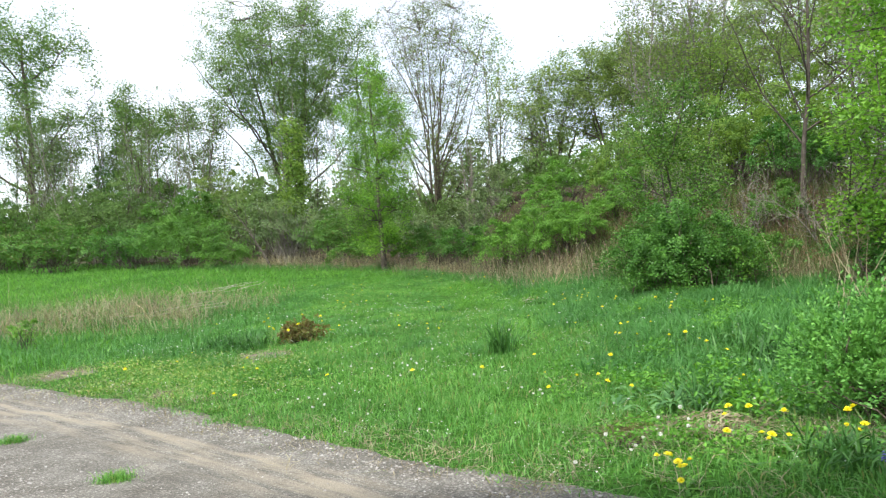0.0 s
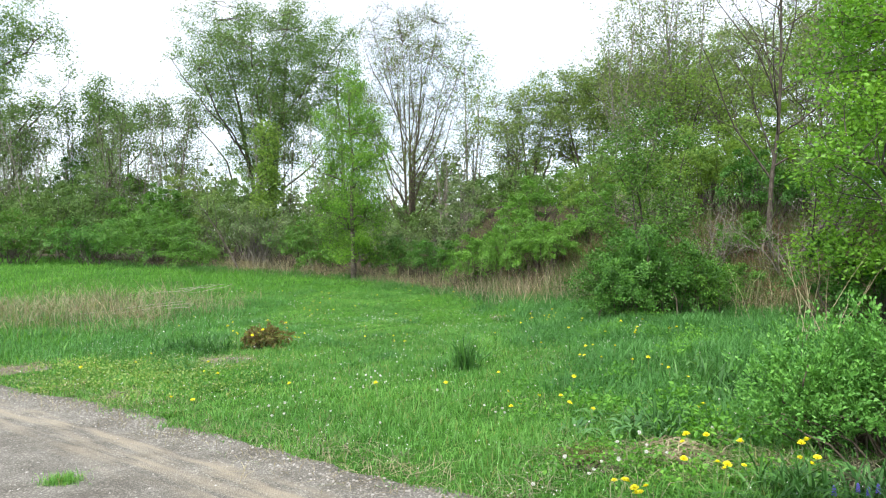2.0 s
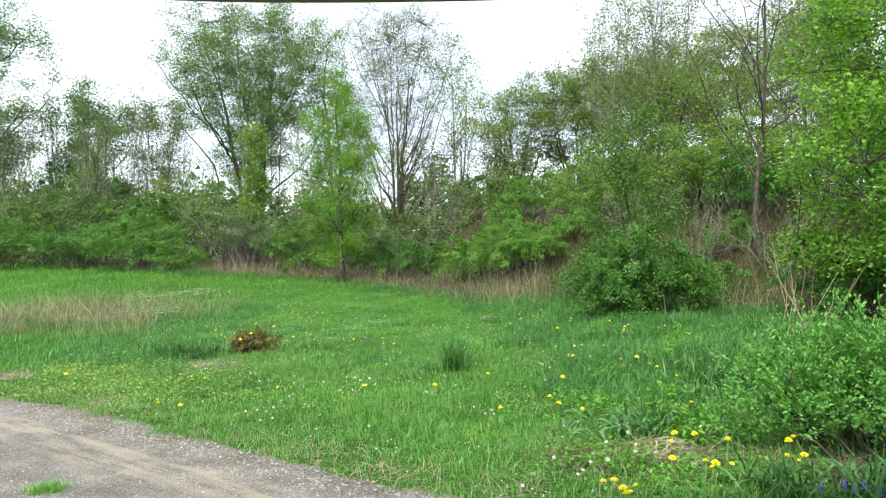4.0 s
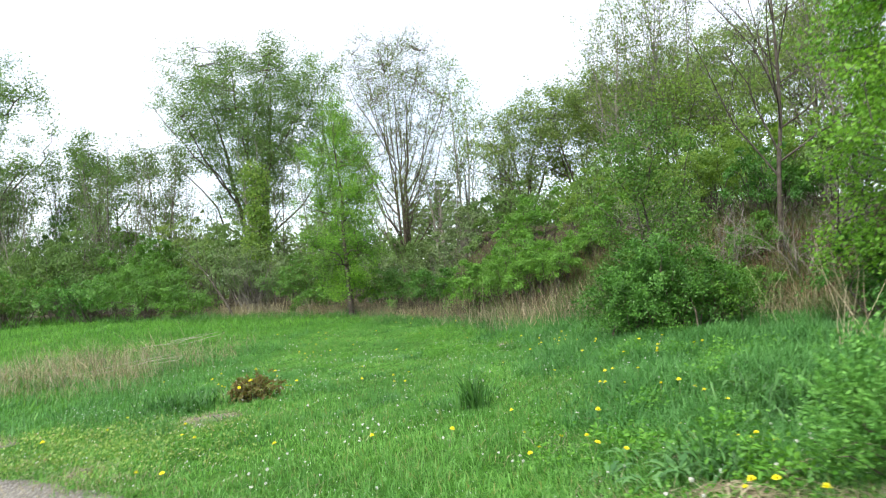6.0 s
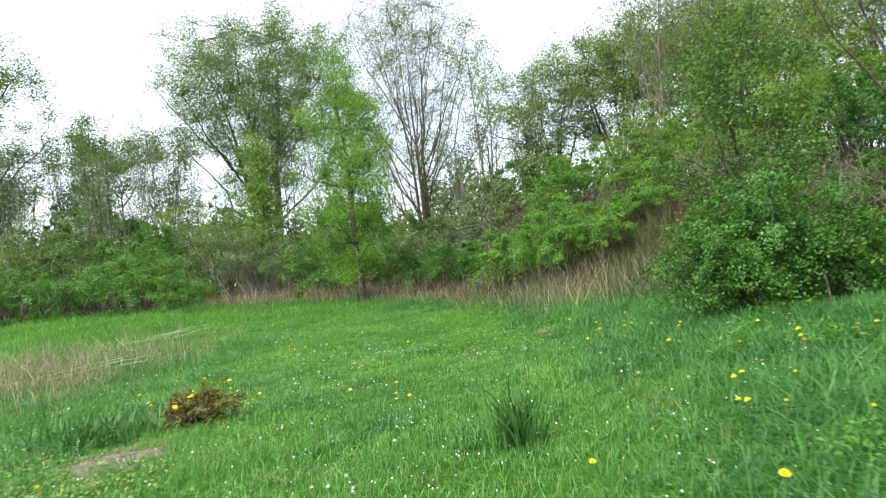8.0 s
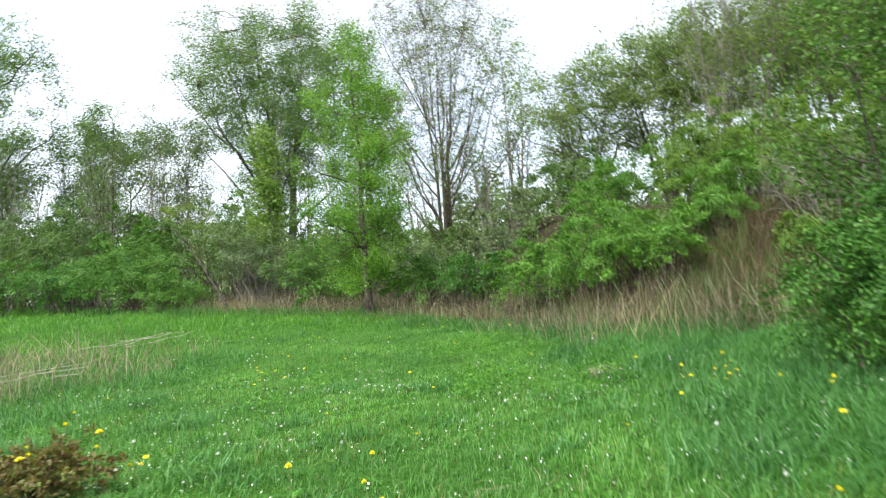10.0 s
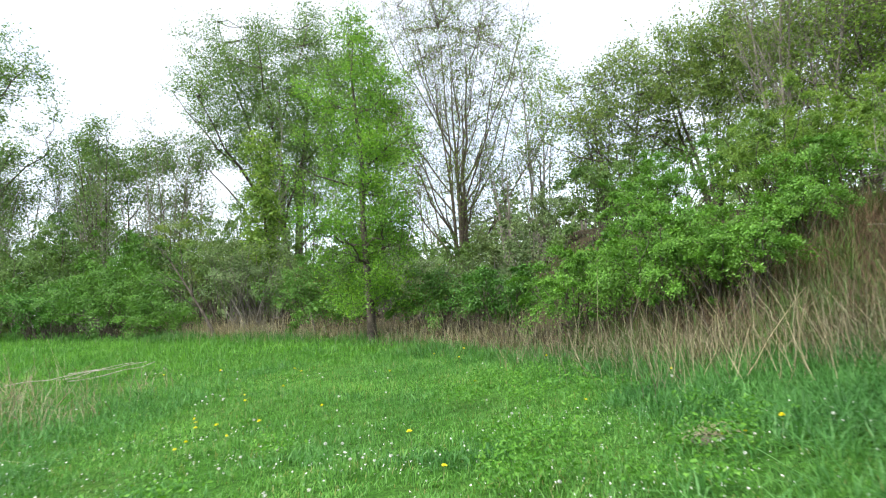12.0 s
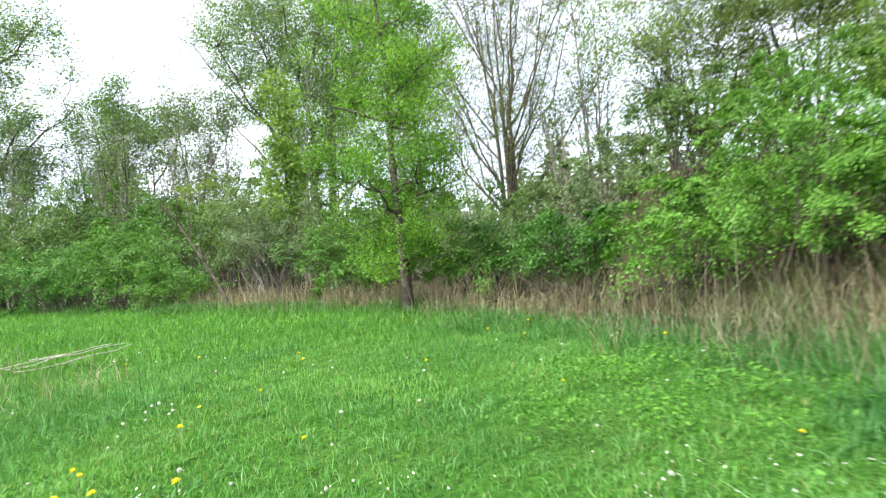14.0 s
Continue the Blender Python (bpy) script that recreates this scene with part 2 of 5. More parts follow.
def stone_material():
    m, nt, nodes, links, bsdf = nodes_of("gravel_stone")
    geo = nodes.new("ShaderNodeNewGeometry")
    r = ramp(nodes, [(0.0, (0.15, 0.13, 0.11)), (0.5, (0.33, 0.31, 0.28)), (0.85, (0.38, 0.36, 0.33)), (1.0, (0.47, 0.46, 0.43))])
    links.new(geo.outputs["Random Per Island"], r.inputs[0])
    links.new(r.outputs[0], bsdf.inputs["Base Color"])
    bsdf.inputs["Roughness"].default_value = 0.85
    return m


STONE = stone_material()


# ---- mesh helpers ----
def mesh_from(name, verts, faces, material, smooth=False):
    """faces: one or more arrays of equal-sided polygons over verts."""
    faces = faces if isinstance(faces, list) else [faces]
    me = bpy.data.meshes.new(name)
    verts = np.asarray(verts, np.float32).reshape(-1, 3)
    me.vertices.add(len(verts))
    me.vertices.foreach_set("co", verts.ravel())
    loops = np.concatenate([np.asarray(f, np.int32).ravel() for f in faces])
    sizes = np.concatenate([np.full(len(f), np.asarray(f).shape[1], np.int32) for f in faces])
    me.loops.add(len(loops))
    me.loops.foreach_set("vertex_index", loops)
    me.polygons.add(len(sizes))
    me.polygons.foreach_set("loop_start", np.concatenate([[0], np.cumsum(sizes)[:-1]]).astype(np.int32))
    if smooth:
        me.polygons.foreach_set("use_smooth", np.ones(len(sizes), bool))
    me.materials.append(material)
    me.update(calc_edges=True)
    return me


def part(name, me, parent=None, label=""):
    ob = new(name, me)
    ob.parent = parent
    return tagged(ob, label)


def thing(name, label, category, group="", at=(0, 0, 0)):
    ob = new(name)
    ob.location = at
    ob.empty_display_size = 0.2
    return tagged(ob, label, category, group)


class Shell:
    """Gathers vertices and faces of one mesh."""

    def __init__(self):
        self.v, self.f, self.n = [], {}, 0

    def add(self, verts, faces):
        faces = np.asarray(faces)
        self.f.setdefault(faces.shape[1], []).append(faces + self.n)
        self.v.append(np.asarray(verts).reshape(-1, 3))
        self.n += len(self.v[-1])

    def mesh(self, name, material, smooth=False):
        return mesh_from(name, np.concatenate(self.v), [np.concatenate(a) for a in self.f.values()], material, smooth)


def tubes(shell, lines, radii, sides):
    """lines (B, n, 3), radii (B, n): tapering tubes, all at once."""
    lines, radii = np.asarray(lines, float), np.asarray(radii, float)
    b, n, _ = lines.shape
    d = np.gradient(lines, axis=1)
    d /= np.linalg.norm(d, axis=2, keepdims=True) + 1e-9
    ref = np.where(np.abs(d[:, :1, 2:]) > 0.9, np.array([1.0, 0, 0]), np.array([0, 0, 1.0]))
    u = np.cross(d, ref)
    u /= np.linalg.norm(u, axis=2, keepdims=True) + 1e-9
    w = np.cross(d, u)
    a = np.arange(sides) * 2 * math.pi / sides
    ring = np.cos(a)[:, None] * u[:, :, None] + np.sin(a)[:, None] * w[:, :, None]
    verts = lines[:, :, None] + ring * radii[:, :, None, None]
    i, j, k = np.meshgrid(np.arange(b), np.arange(n - 1), np.arange(sides), indexing="ij")
    k2 = (k + 1) % sides
    base = i * n * sides + j * sides
    shell.add(verts, np.stack([base + k, base + k2, base + sides + k2, base + sides + k], -1).reshape(-1, 4))


def unit(v):
    return v / (np.linalg.norm(v, axis=-1, keepdims=True) + 1e-9)


def leaf_shell(rng, centres, size, droop=0.2, up=0.5, width=0.6, full=False, tri=False, along=None, face=None):
    """One leaf at every centre: a folded lozenge, with full a pointed oval of two halves, with tri a plain three-cornered leaf."""
    c = np.asarray(centres, float)
    n = len(c)
    s = size * rng.uniform(0.65, 1.25, (n, 1))
    d = unit(rng.normal(0, 1, (n, 3)) * [1, 1, 0.6] - [0, 0, droop])
    nrm = unit(rng.normal(0, 0.8, (n, 3)) + [0, 0, up])
    if along is not None:
        d, nrm = unit(along), unit(face)
    side_v = unit(np.cross(d, nrm))
    nrm = np.cross(side_v, d)
    w = width * s * rng.uniform(0.8, 1.2, (n, 1))
    sh = Shell()
    if tri:
        sh.add(np.stack([c, c + d * s + side_v * w * 0.55, c + d * s - side_v * w * 0.55], 1), np.arange(n)[:, None] * 3 + [0, 1, 2])
    elif full:
        lift = nrm * s * 0.10
        pts = [c, c + d * s * 0.3 + side_v * w * 0.42 + lift, c + d * s * 0.68 + side_v * w * 0.36 + lift, c + d * s - nrm * s * 0.08,
               c + d * s * 0.3 - side_v * w * 0.42 + lift, c + d * s * 0.68 - side_v * w * 0.36 + lift]
        base = np.arange(n)[:, None] * 6
        sh.add(np.stack(pts, 1), np.concatenate([base + [0, 1, 2, 3], base + [0, 3, 5, 4]]))
    else:
        lift = nrm * s * 0.12
        pts = [c, c + d * s * 0.45 + side_v * w * 0.5 + lift, c + d * s, c + d * s * 0.45 - side_v * w * 0.5 + lift]
        sh.add(np.stack(pts, 1), np.arange(n)[:, None] * 4 + [0, 1, 2, 3])
    return sh


def blade_shell(rng, feet, tall, wide, lean=0.35, joints=2):
    """Grass blades or dry stalks: narrow ribbons that bow to one side and end in a point."""
    p = np.asarray(feet, float)
    n = len(p)
    tall, wide = np.broadcast_to(tall, (n,))[:, None], np.broadcast_to(wide, (n,))[:, None]
    a = rng.uniform(0, 2 * math.pi, n)
    out = np.stack([np.cos(a), np.sin(a), np.zeros(n)], 1)
    b = a + rng.normal(1.57, 0.5, n)
    across = np.stack([np.cos(b), np.sin(b), np.zeros(n)], 1)
    bow = rng.gamma(2.0, lean / 2, (n, 1))
    if joints == 1:
        up = np.array([0, 0, 1.0])
        mid = p + out * bow * tall * 0.2 + up * tall * 0.45 * (1 - 0.1 * np.minimum(bow, 1.5))
        tip = p + out * bow * tall + up * tall * (1 - 0.25 * np.minimum(bow, 1.5)) * np.where(bow > 1, 0.8, 1)
        sh = Shell()
        sh.add(np.stack([p, mid - across * wide * 0.5, tip, mid + across * wide * 0.5], 1), np.arange(n)[:, None] * 4 + [0, 1, 2, 3])
        return sh
    levels = [0, 0.55] if joints == 2 else [0, 0.4, 0.75]
    pts = []
    for h in levels:
        mid = p + out * bow * tall * h * h + np.array([0, 0, 1.0]) * tall * h * (1 - 0.25 * np.minimum(bow, 1.5) * h)
        half = across * wide * 0.5 * (1 - 0.3 * h)
        pts += [mid - half, mid + half]
    pts.append(p + out * bow * tall + np.array([0, 0, 1.0]) * tall * (1 - 0.25 * np.minimum(bow, 1.5)) * np.where(bow > 1, 0.8, 1))
    k = len(pts)
    base = np.arange(n)[:, None] * k
    sh = Shell()
    sh.add(np.stack(pts, 1), np.concatenate([base + [2 * i, 2 * i + 1, 2 * i + 3, 2 * i + 2] for i in range(len(levels) - 1)]))
    sh.f[3] = [base + [k - 3, k - 2, k - 1]]
    return sh


# ---- the lie of the land ----
WOOD_EDGE = np.array([(14, -5), (9.5, 5), (7.6, 10), (6.6, 14.5), (4.2, 17.5), (2.6, 20), (0.6, 24), (-2.5, 28.6), (-8, 32.5), (-12, 35), (-18, 40), (-30, 50), (-60, 75)], float)
DRIVE_EDGE = np.array([(9, -2.5), (4.2, 1.2), (2.0, 2.75), (0.61, 3.94), (0.04, 4.43), (-0.62, 5.07), (-1.49, 5.94), (-2.63, 7.05), (-4.05, 8.19), (-6.44, 9.81), (-12, 13.2), (-30, 24)], float)


def side_of(xy, line):
    """Distance from a line in plan, above nought on its far side."""
    xy = np.asarray(xy, float).reshape(-1, 2)
    best, out = np.full(len(xy), 1e9), np.zeros(len(xy))
    for a, b in zip(line[:-1], line[1:]):
        d = b - a
        t = np.clip(((xy - a) @ d) / (d @ d), 0, 1)
        v = xy - (a + t[:, None] * d)
        r = np.hypot(v[:, 0], v[:, 1])
        nearer = r < best
        best = np.where(nearer, r, best)
        out = np.where(nearer, r * np.sign(d[1] * v[:, 0] - d[0] * v[:, 1]), out)
    return out


def ease(a, b, v):
    t = np.clip((v - a) / (b - a), 0, 1)
    return t * t * (3 - 2 * t)


def land(x, y):
    x, y = np.asarray(x, float), np.asarray(y, float)
    z = np.interp(y, [-50, 2, 4, 7, 17, 24, 28, 34, 45, 70], [0, 0, -0.04, -0.25, -0.27, -0.02, 0.2, 0.55, 1, 1.2])
    z = z + 0.35 * ease(1, 5, x) * ease(5, 9, y)
    z = z + 0.025 * np.sin(1.7 * x + 0.6 * y) * np.sin(1.3 * y - 0.4 * x) * ease(4, 8, y)
    d = side_of(np.stack([x.ravel(), y.ravel()], 1), WOOD_EDGE).reshape(x.shape)
    steep = ease(2.0, 5.0, x) * ease(8, 12, y)
    return z + 2.5 * ease(-4, 9, x) * ease(0.5, 12, d) * (1 - steep) + 2.7 * steep * (0.62 * ease(0.1, 6.0, d) + 0.38 * ease(3, 14, d))


def lumps(x, y, scale, seed=0.0):
    """A smooth uneven value from about -1 to 1 over the plan."""
    x, y = np.asarray(x) * scale + seed, np.asarray(y) * scale - seed
    return (np.sin(1.1 * x + 0.7 * y + 1.3 * np.sin(0.9 * y)) + np.sin(-0.8 * x + 1.4 * y + 1.1 * np.sin(1.2 * x + 2)) + np.sin(2.3 * x - 1.9 * y + seed)) / 3


def make_ground():
    far = [60, 75, 100, 140, 220, 380, 700]
    xs = np.concatenate([-np.array(far[::-1]), np.arange(-48, -10, 1.6), np.arange(-10, 12, 0.4), np.arange(12, 50, 1.8), far])
    ys = np.concatenate([[-700, -300, -120, -60, -30], np.arange(-16, 2, 1.5), np.arange(2, 26, 0.4), np.arange(26, 75, 1.5), [85, 110, 150, 250, 450, 800]])
    gx, gy = np.meshgrid(xs, ys, indexing="ij")
    v = np.stack([gx, gy, land(gx, gy)], -1)
    i, j = np.meshgrid(np.arange(len(xs) - 1), np.arange(len(ys) - 1), indexing="ij")
    q = i * len(ys) + j
    f = np.stack([q, q + len(ys), q + len(ys) + 1, q + 1], -1).reshape(-1, 4)
    me = mesh_from("ground", v, f, ground_material(), True)
    wood = side_of(np.stack([gx.ravel(), gy.ravel()], 1), WOOD_EDGE)
    me.attributes.new("litter", "FLOAT", "POINT").data.foreach_set("value", (ease(-0.3, 0.8, wood) * ease(60, 40, wood)).astype(np.float32))
    return tagged(new("ground", me), "uneven green meadow ground with soil between the grass", "ground", kind="structure")


def drive_top(x, y, across):
    """Height of the gravel, across metres from the drive's edge: two ruts and a crown between them."""
    rut = -0.015 * np.exp(-((across - 0.95) / 0.3) ** 2) - 0.0125 * np.exp(-((across - 3.9) / 0.4) ** 2) + 0.01 * np.exp(-((across - 2.3) / 0.6) ** 2)
    return land(x, y) + 0.022 + rut + 0.008 * lumps(x, y, 3.1)


OUTSET = 0.17


def make_drive():
    seg = np.hypot(*np.diff(DRIVE_EDGE, axis=0).T)
    s = np.concatenate([[0], np.cumsum(seg)])
    u = np.concatenate([np.arange(0, 6, 0.5), np.arange(6, 24, 0.12), np.arange(24, s[-1], 0.6)])
    ex, ey = np.interp(u, s, DRIVE_EDGE[:, 0]), np.interp(u, s, DRIVE_EDGE[:, 1])
    k = 3
    sx, sy = np.convolve(np.pad(ex, k, "edge"), np.ones(2 * k + 1) / (2 * k + 1), "valid"), np.convolve(np.pad(ey, k, "edge"), np.ones(2 * k + 1) / (2 * k + 1), "valid")
    t = unit(np.stack([np.gradient(sx), np.gradient(sy)], 1))
    inward = np.stack([-t[:, 1], t[:, 0]], 1)
    across = np.concatenate([[0.0, 0.06], np.arange(0.16, 3.0, 0.16), np.arange(3.0, 6.5, 0.5)])
    wav = 0.05 * np.sin(1.1 * u) + 0.03 * np.sin(4.3 * u + 1) + 0.02 * np.sin(11 * u)
    off = across[None] - OUTSET + wav[:, None] * np.exp(-across / 0.5)[None]
    px = sx[:, None] + inward[:, :1] * off
    py = sy[:, None] + inward[:, 1:] * off
    pz = drive_top(px, py, across[None]) - 0.035 * np.exp(-across / 0.06)[None]
    v = np.stack([px, py, pz], -1)
    m = len(across)
    i, j = np.meshgrid(np.arange(len(u) - 1), np.arange(m - 1), indexing="ij")
    q = i * m + j
    f = np.stack([q, q + 1, q + m + 1, q + m], -1).reshape(-1, 4)
    me = mesh_from("drive", v, f, drive_material(), True)
    layer = me.uv_layers.new(name="along")
    uv = np.stack([np.broadcast_to(u[:, None], px.shape), np.broadcast_to(across[None], px.shape)], -1).reshape(-1, 2)
    layer.data.foreach_set("uv", uv[f.ravel()].astype(np.float32).ravel())
    return tagged(new("driveway", me), "grey-brown gravel drive with pale sandy wheel ruts", "driveway", kind="structure")


make_ground()
make_drive()


# ---- woody plants ----
def limb(rng, wood, twigs, p, d, length, r, level, sp):
    n = sp["joints"][level]
    pts = [p]
    for _ in range(n - 1):
        d = d + rng.normal(0, sp["wobble"][level], 3)
        d[2] += sp["rise"][level] / n
        d = d / math.sqrt(d @ d)
        p = p + d * (length / (n - 1))
        pts.append(p)
    pts = np.array(pts)
    rad = r * np.linspace(1, 0.28 if level else sp.get("tip", 0.2), n)
    if level == 0:
        rad[0] *= 1.35
    wood.setdefault((level, n), []).append((pts, rad))
    if level == len(sp["kids"]):
        twigs.append(pts)
        return
    k, first = sp["kids"][level], sp["first"][level]
    az = rng.uniform(0, 6.28)
    for j in range(k):
        t = first + (1 - first) * (j + rng.random()) / k
        f = t * (n - 1)
        i = min(int(f), n - 2)
        q = pts[i] + (pts[i + 1] - pts[i]) * (f - i)
        ax = pts[i + 1] - pts[i]
        ax = ax / math.sqrt(ax @ ax)
        az += 2.4 + rng.normal(0, 0.4)
        ref = np.array([1.0, 0, 0]) if abs(ax[2]) > 0.8 else np.array([0, 0, 1.0])
        e1 = np.cross(ax, ref)
        e1 /= math.sqrt(e1 @ e1)
        e2 = np.cross(ax, e1)
        an = radians(rng.normal(sp["angle"][level], 9))
        kid = ax * math.cos(an) + (e1 * math.cos(az) + e2 * math.sin(az)) * math.sin(an)
        grow = sp["shape"](t) if level == 0 else 1.15 - 0.6 * t
        limb(rng, wood, twigs, q, kid, length * sp["ratio"][level] * grow * rng.uniform(0.7, 1.2), max(r * (1 - 0.75 * t) * sp.get("thin", 0.55), 0.006), level + 1, sp)


def make_tree(name, label, x, y, sp, leaf_mat, n_leaf, leaf_size, bark, seed, spread=0.12, stems=1, splay=0.0, z_sink=0.1, lean=(0, 0), group="", full=False, leaf_from=0.0, category="tree"):
    """Trunk or trunks, limbs, twigs, and leaves strewn along the twigs."""
    rng = np.random.default_rng(seed)
    z = float(land(x, y)) - z_sink
    root = thing(name, label, category, group, (x, y, z))
    wood, twigs = {}, []
    for s in range(stems):
        a = s * 6.283 / stems + rng.uniform(-0.4, 0.4)
        tilt = splay * rng.uniform(0.6, 1.2) if stems > 1 else 0
        d = np.array([math.cos(a) * tilt + lean[0], math.sin(a) * tilt + lean[1], 1.0])
        foot = np.array([math.cos(a), math.sin(a), 0]) * (sp["radius"] * 0.9 if stems > 1 else 0)
        limb(rng, wood, twigs, foot, d / np.linalg.norm(d), sp["tall"] * rng.uniform(0.85, 1.05) if stems > 1 else sp["tall"], sp["radius"] * (rng.uniform(0.7, 1) if stems > 1 else 1), 0, sp)
    trunk, boughs = Shell(), Shell()
    for (level, n), rows in wood.items():
        tubes(trunk if level == 0 else boughs, np.stack([r[0] for r in rows]), np.stack([r[1] for r in rows]), (9, 5, 3, 3)[level])
    part("trunk", trunk.mesh("trunk", bark, True), root)
    tagged(part("twig_mass", boughs.mesh("twig_mass", bark, True), root), kind="stuff")
    if n_leaf:
        tw = np.stack(twigs)
        keep = tw[:, -1, 2] > leaf_from
        tw = tw[keep]
        pick = rng.integers(0, len(tw), n_leaf)
        f = np.sqrt(rng.random(n_leaf)) * (tw.shape[1] - 1.001)
        i = f.astype(int)
        c = tw[pick, i] + (tw[pick, i + 1] - tw[pick, i]) * (f - i)[:, None]
        c = c + rng.normal(0, spread, c.shape)
        part("foliage", leaf_shell(rng, c, leaf_size, full=full, tri=y > 28.4).mesh("foliage", leaf_mat), root)
    return root


def make_bush(name, label, x, y, rx, ry, tall, leaf_mat, n_leaf, leaf_size, seed, shoots=50, stem_mat=None, group="", full=False, category="bush", lobes=9, hem=0.18, spray=0.5, per=34, sag=0.5, loose=0.15, rise=0.25, inner=0.24, low=-0.55, deep=0.42, tuft=0.08, slim=0.6, stiff=0.7, under=0.72):
    """A bush of several domed lobes: arching sprays set with leaves on their outsides, thinner inside, open to the stems below."""
    rng = np.random.default_rng(seed)
    z = float(land(x, y)) - 0.05
    root = thing(name, label, category, group, (x, y, z))
    i = np.arange(lobes)
    a, q = 2.4 * i + rng.uniform(-0.5, 0.5, lobes) + seed, np.clip(np.sqrt((i + 0.4) / lobes) * 0.74 + rng.normal(0, 0.06, lobes), 0, 0.9)
    top = tall * (1 - 0.42 * q * q) * rng.uniform(0.78, 1.08, lobes)
    wide = rng.uniform(0.36, 0.54, lobes)
    size = np.stack([wide * min(rx, 1.4 * ry), wide * ry, top * deep * rng.uniform(0.86, 1.14, lobes)], 1)
    mid = np.stack([np.cos(a) * q * rx, np.sin(a) * q * ry, top - size[:, 2]], 1)
    mid[:, 2] += land(x + mid[:, 0], y + mid[:, 1]) - z
    out = int(n_leaf * (1 - inner))
    k = max(12, out // per)
    own = rng.integers(0, lobes, k)
    az, el = rng.uniform(0, 6.283, k), np.arcsin(rng.uniform(low, 1.0, k))
    az = np.where((np.sin(az) > 0.2) & (rng.random(k) < 0.5), -az, az)
    way = np.stack([np.cos(az) * np.cos(el), np.sin(az) * np.cos(el), np.sin(el)], 1)
    start = mid[own] + way * size[own] * rng.uniform(0.5, 0.85, (k, 1))
    start[:, :2] *= np.clip(under + 2 * (1 - under) * start[:, 2:] / tall, under, 1.0)
    heading = unit(way * [1, 1, 0.6] + [0, 0, rise] + rng.normal(0, 0.33, (k, 3)))
    reach = spray * rng.uniform(0.5, 1.25, (k, 1)) * np.where(rng.random((k, 1)) < loose, 1.8, 1.0)
    o = rng.integers(0, k, out)
    f = rng.random((out, 1)) ** 0.6
    p = start[o] + heading[o] * reach[o] * f - np.array([0, 0, sag]) * reach[o] * f * f + rng.normal(0, tuft, (out, 3)) * reach[o] * [1, 1, 0.7]
    along = heading[o] * stiff - np.array([0, 0, sag]) * f + rng.normal(0, 0.6, (out, 3))
    face = (way * 0.75 + [0, 0, 0.5] + rng.normal(0, 0.3, (k, 3)))[o] + rng.normal(0, 0.3, (out, 3))
    m = n_leaf - out
    o = rng.integers(0, lobes, m)
    p = np.concatenate([p, mid[o] + unit(rng.normal(0, 1, (m, 3))) * size[o] * rng.uniform(0.1, 0.8, (m, 1))])
    along, face = np.concatenate([along, rng.normal(0, 1, (m, 3))]), np.concatenate([face, rng.normal(0, 1, (m, 3))])
    over = p[:, 2] + z - land(x + p[:, 0], y + p[:, 1])
    keep = (over > hem * tall * (0.7 + 0.5 * rng.random(n_leaf))) | (rng.random(n_leaf) < 0.14)
    p[:, 2] += np.maximum(0, 0.04 - over)
    sh = Shell()
    sel = rng.choice(k, min(shoots, k), replace=False)
    m = len(sel)
    end = start[sel]
    foot = np.stack([rng.normal(0, rx * 0.2, m), rng.normal(0, ry * 0.2, m), np.full(m, -0.1)], 1)
    foot[:, :2] += 0.35 * mid[own[sel], :2]
    foot[:, 2] += land(x + foot[:, 0], y + foot[:, 1]) - z
    t = np.linspace(0, 1, 6)[None, :, None]
    lines = foot[:, None] * (1 - t) ** 1.5 + end[:, None] * (1 - (1 - t) ** 1.5)
    lines[:, :, 2] = (foot[:, 2:] * (1 - t[:, :, 0]) + end[:, 2:] * t[:, :, 0]) + 0.2 * tall * np.sin(t[:, :, 0] * math.pi) * rng.uniform(0, 1, (m, 1))
    lines += rng.normal(0, 0.02, lines.shape) * tall
    tubes(sh, lines, np.linspace(1, 0.25, 6)[None] * rng.uniform(0.008, 0.02, (m, 1)) * (0.6 + 0.25 * tall), 4)
    tagged(part("stem_mass", sh.mesh("stem_mass", stem_mat or TWIG, True), root), kind="stuff")
    part("foliage", leaf_shell(rng, p[keep], leaf_size, full=full, tri=y > 28.5, width=slim, along=along[keep], face=face[keep]).mesh("foliage", leaf_mat), root)
    return root


def spec(tall, radius, kids, ratio, angle, first, shape, joints=(9, 6, 3, 2), wobble=(0.04, 0.10, 0.14, 0.18), rise=(0.1, 0.35, 0.3, 0.2), **more):
    return dict(tall=tall, radius=radius, kids=kids, ratio=ratio, angle=angle, first=first, shape=shape, joints=joints, wobble=wobble, rise=rise, **more)


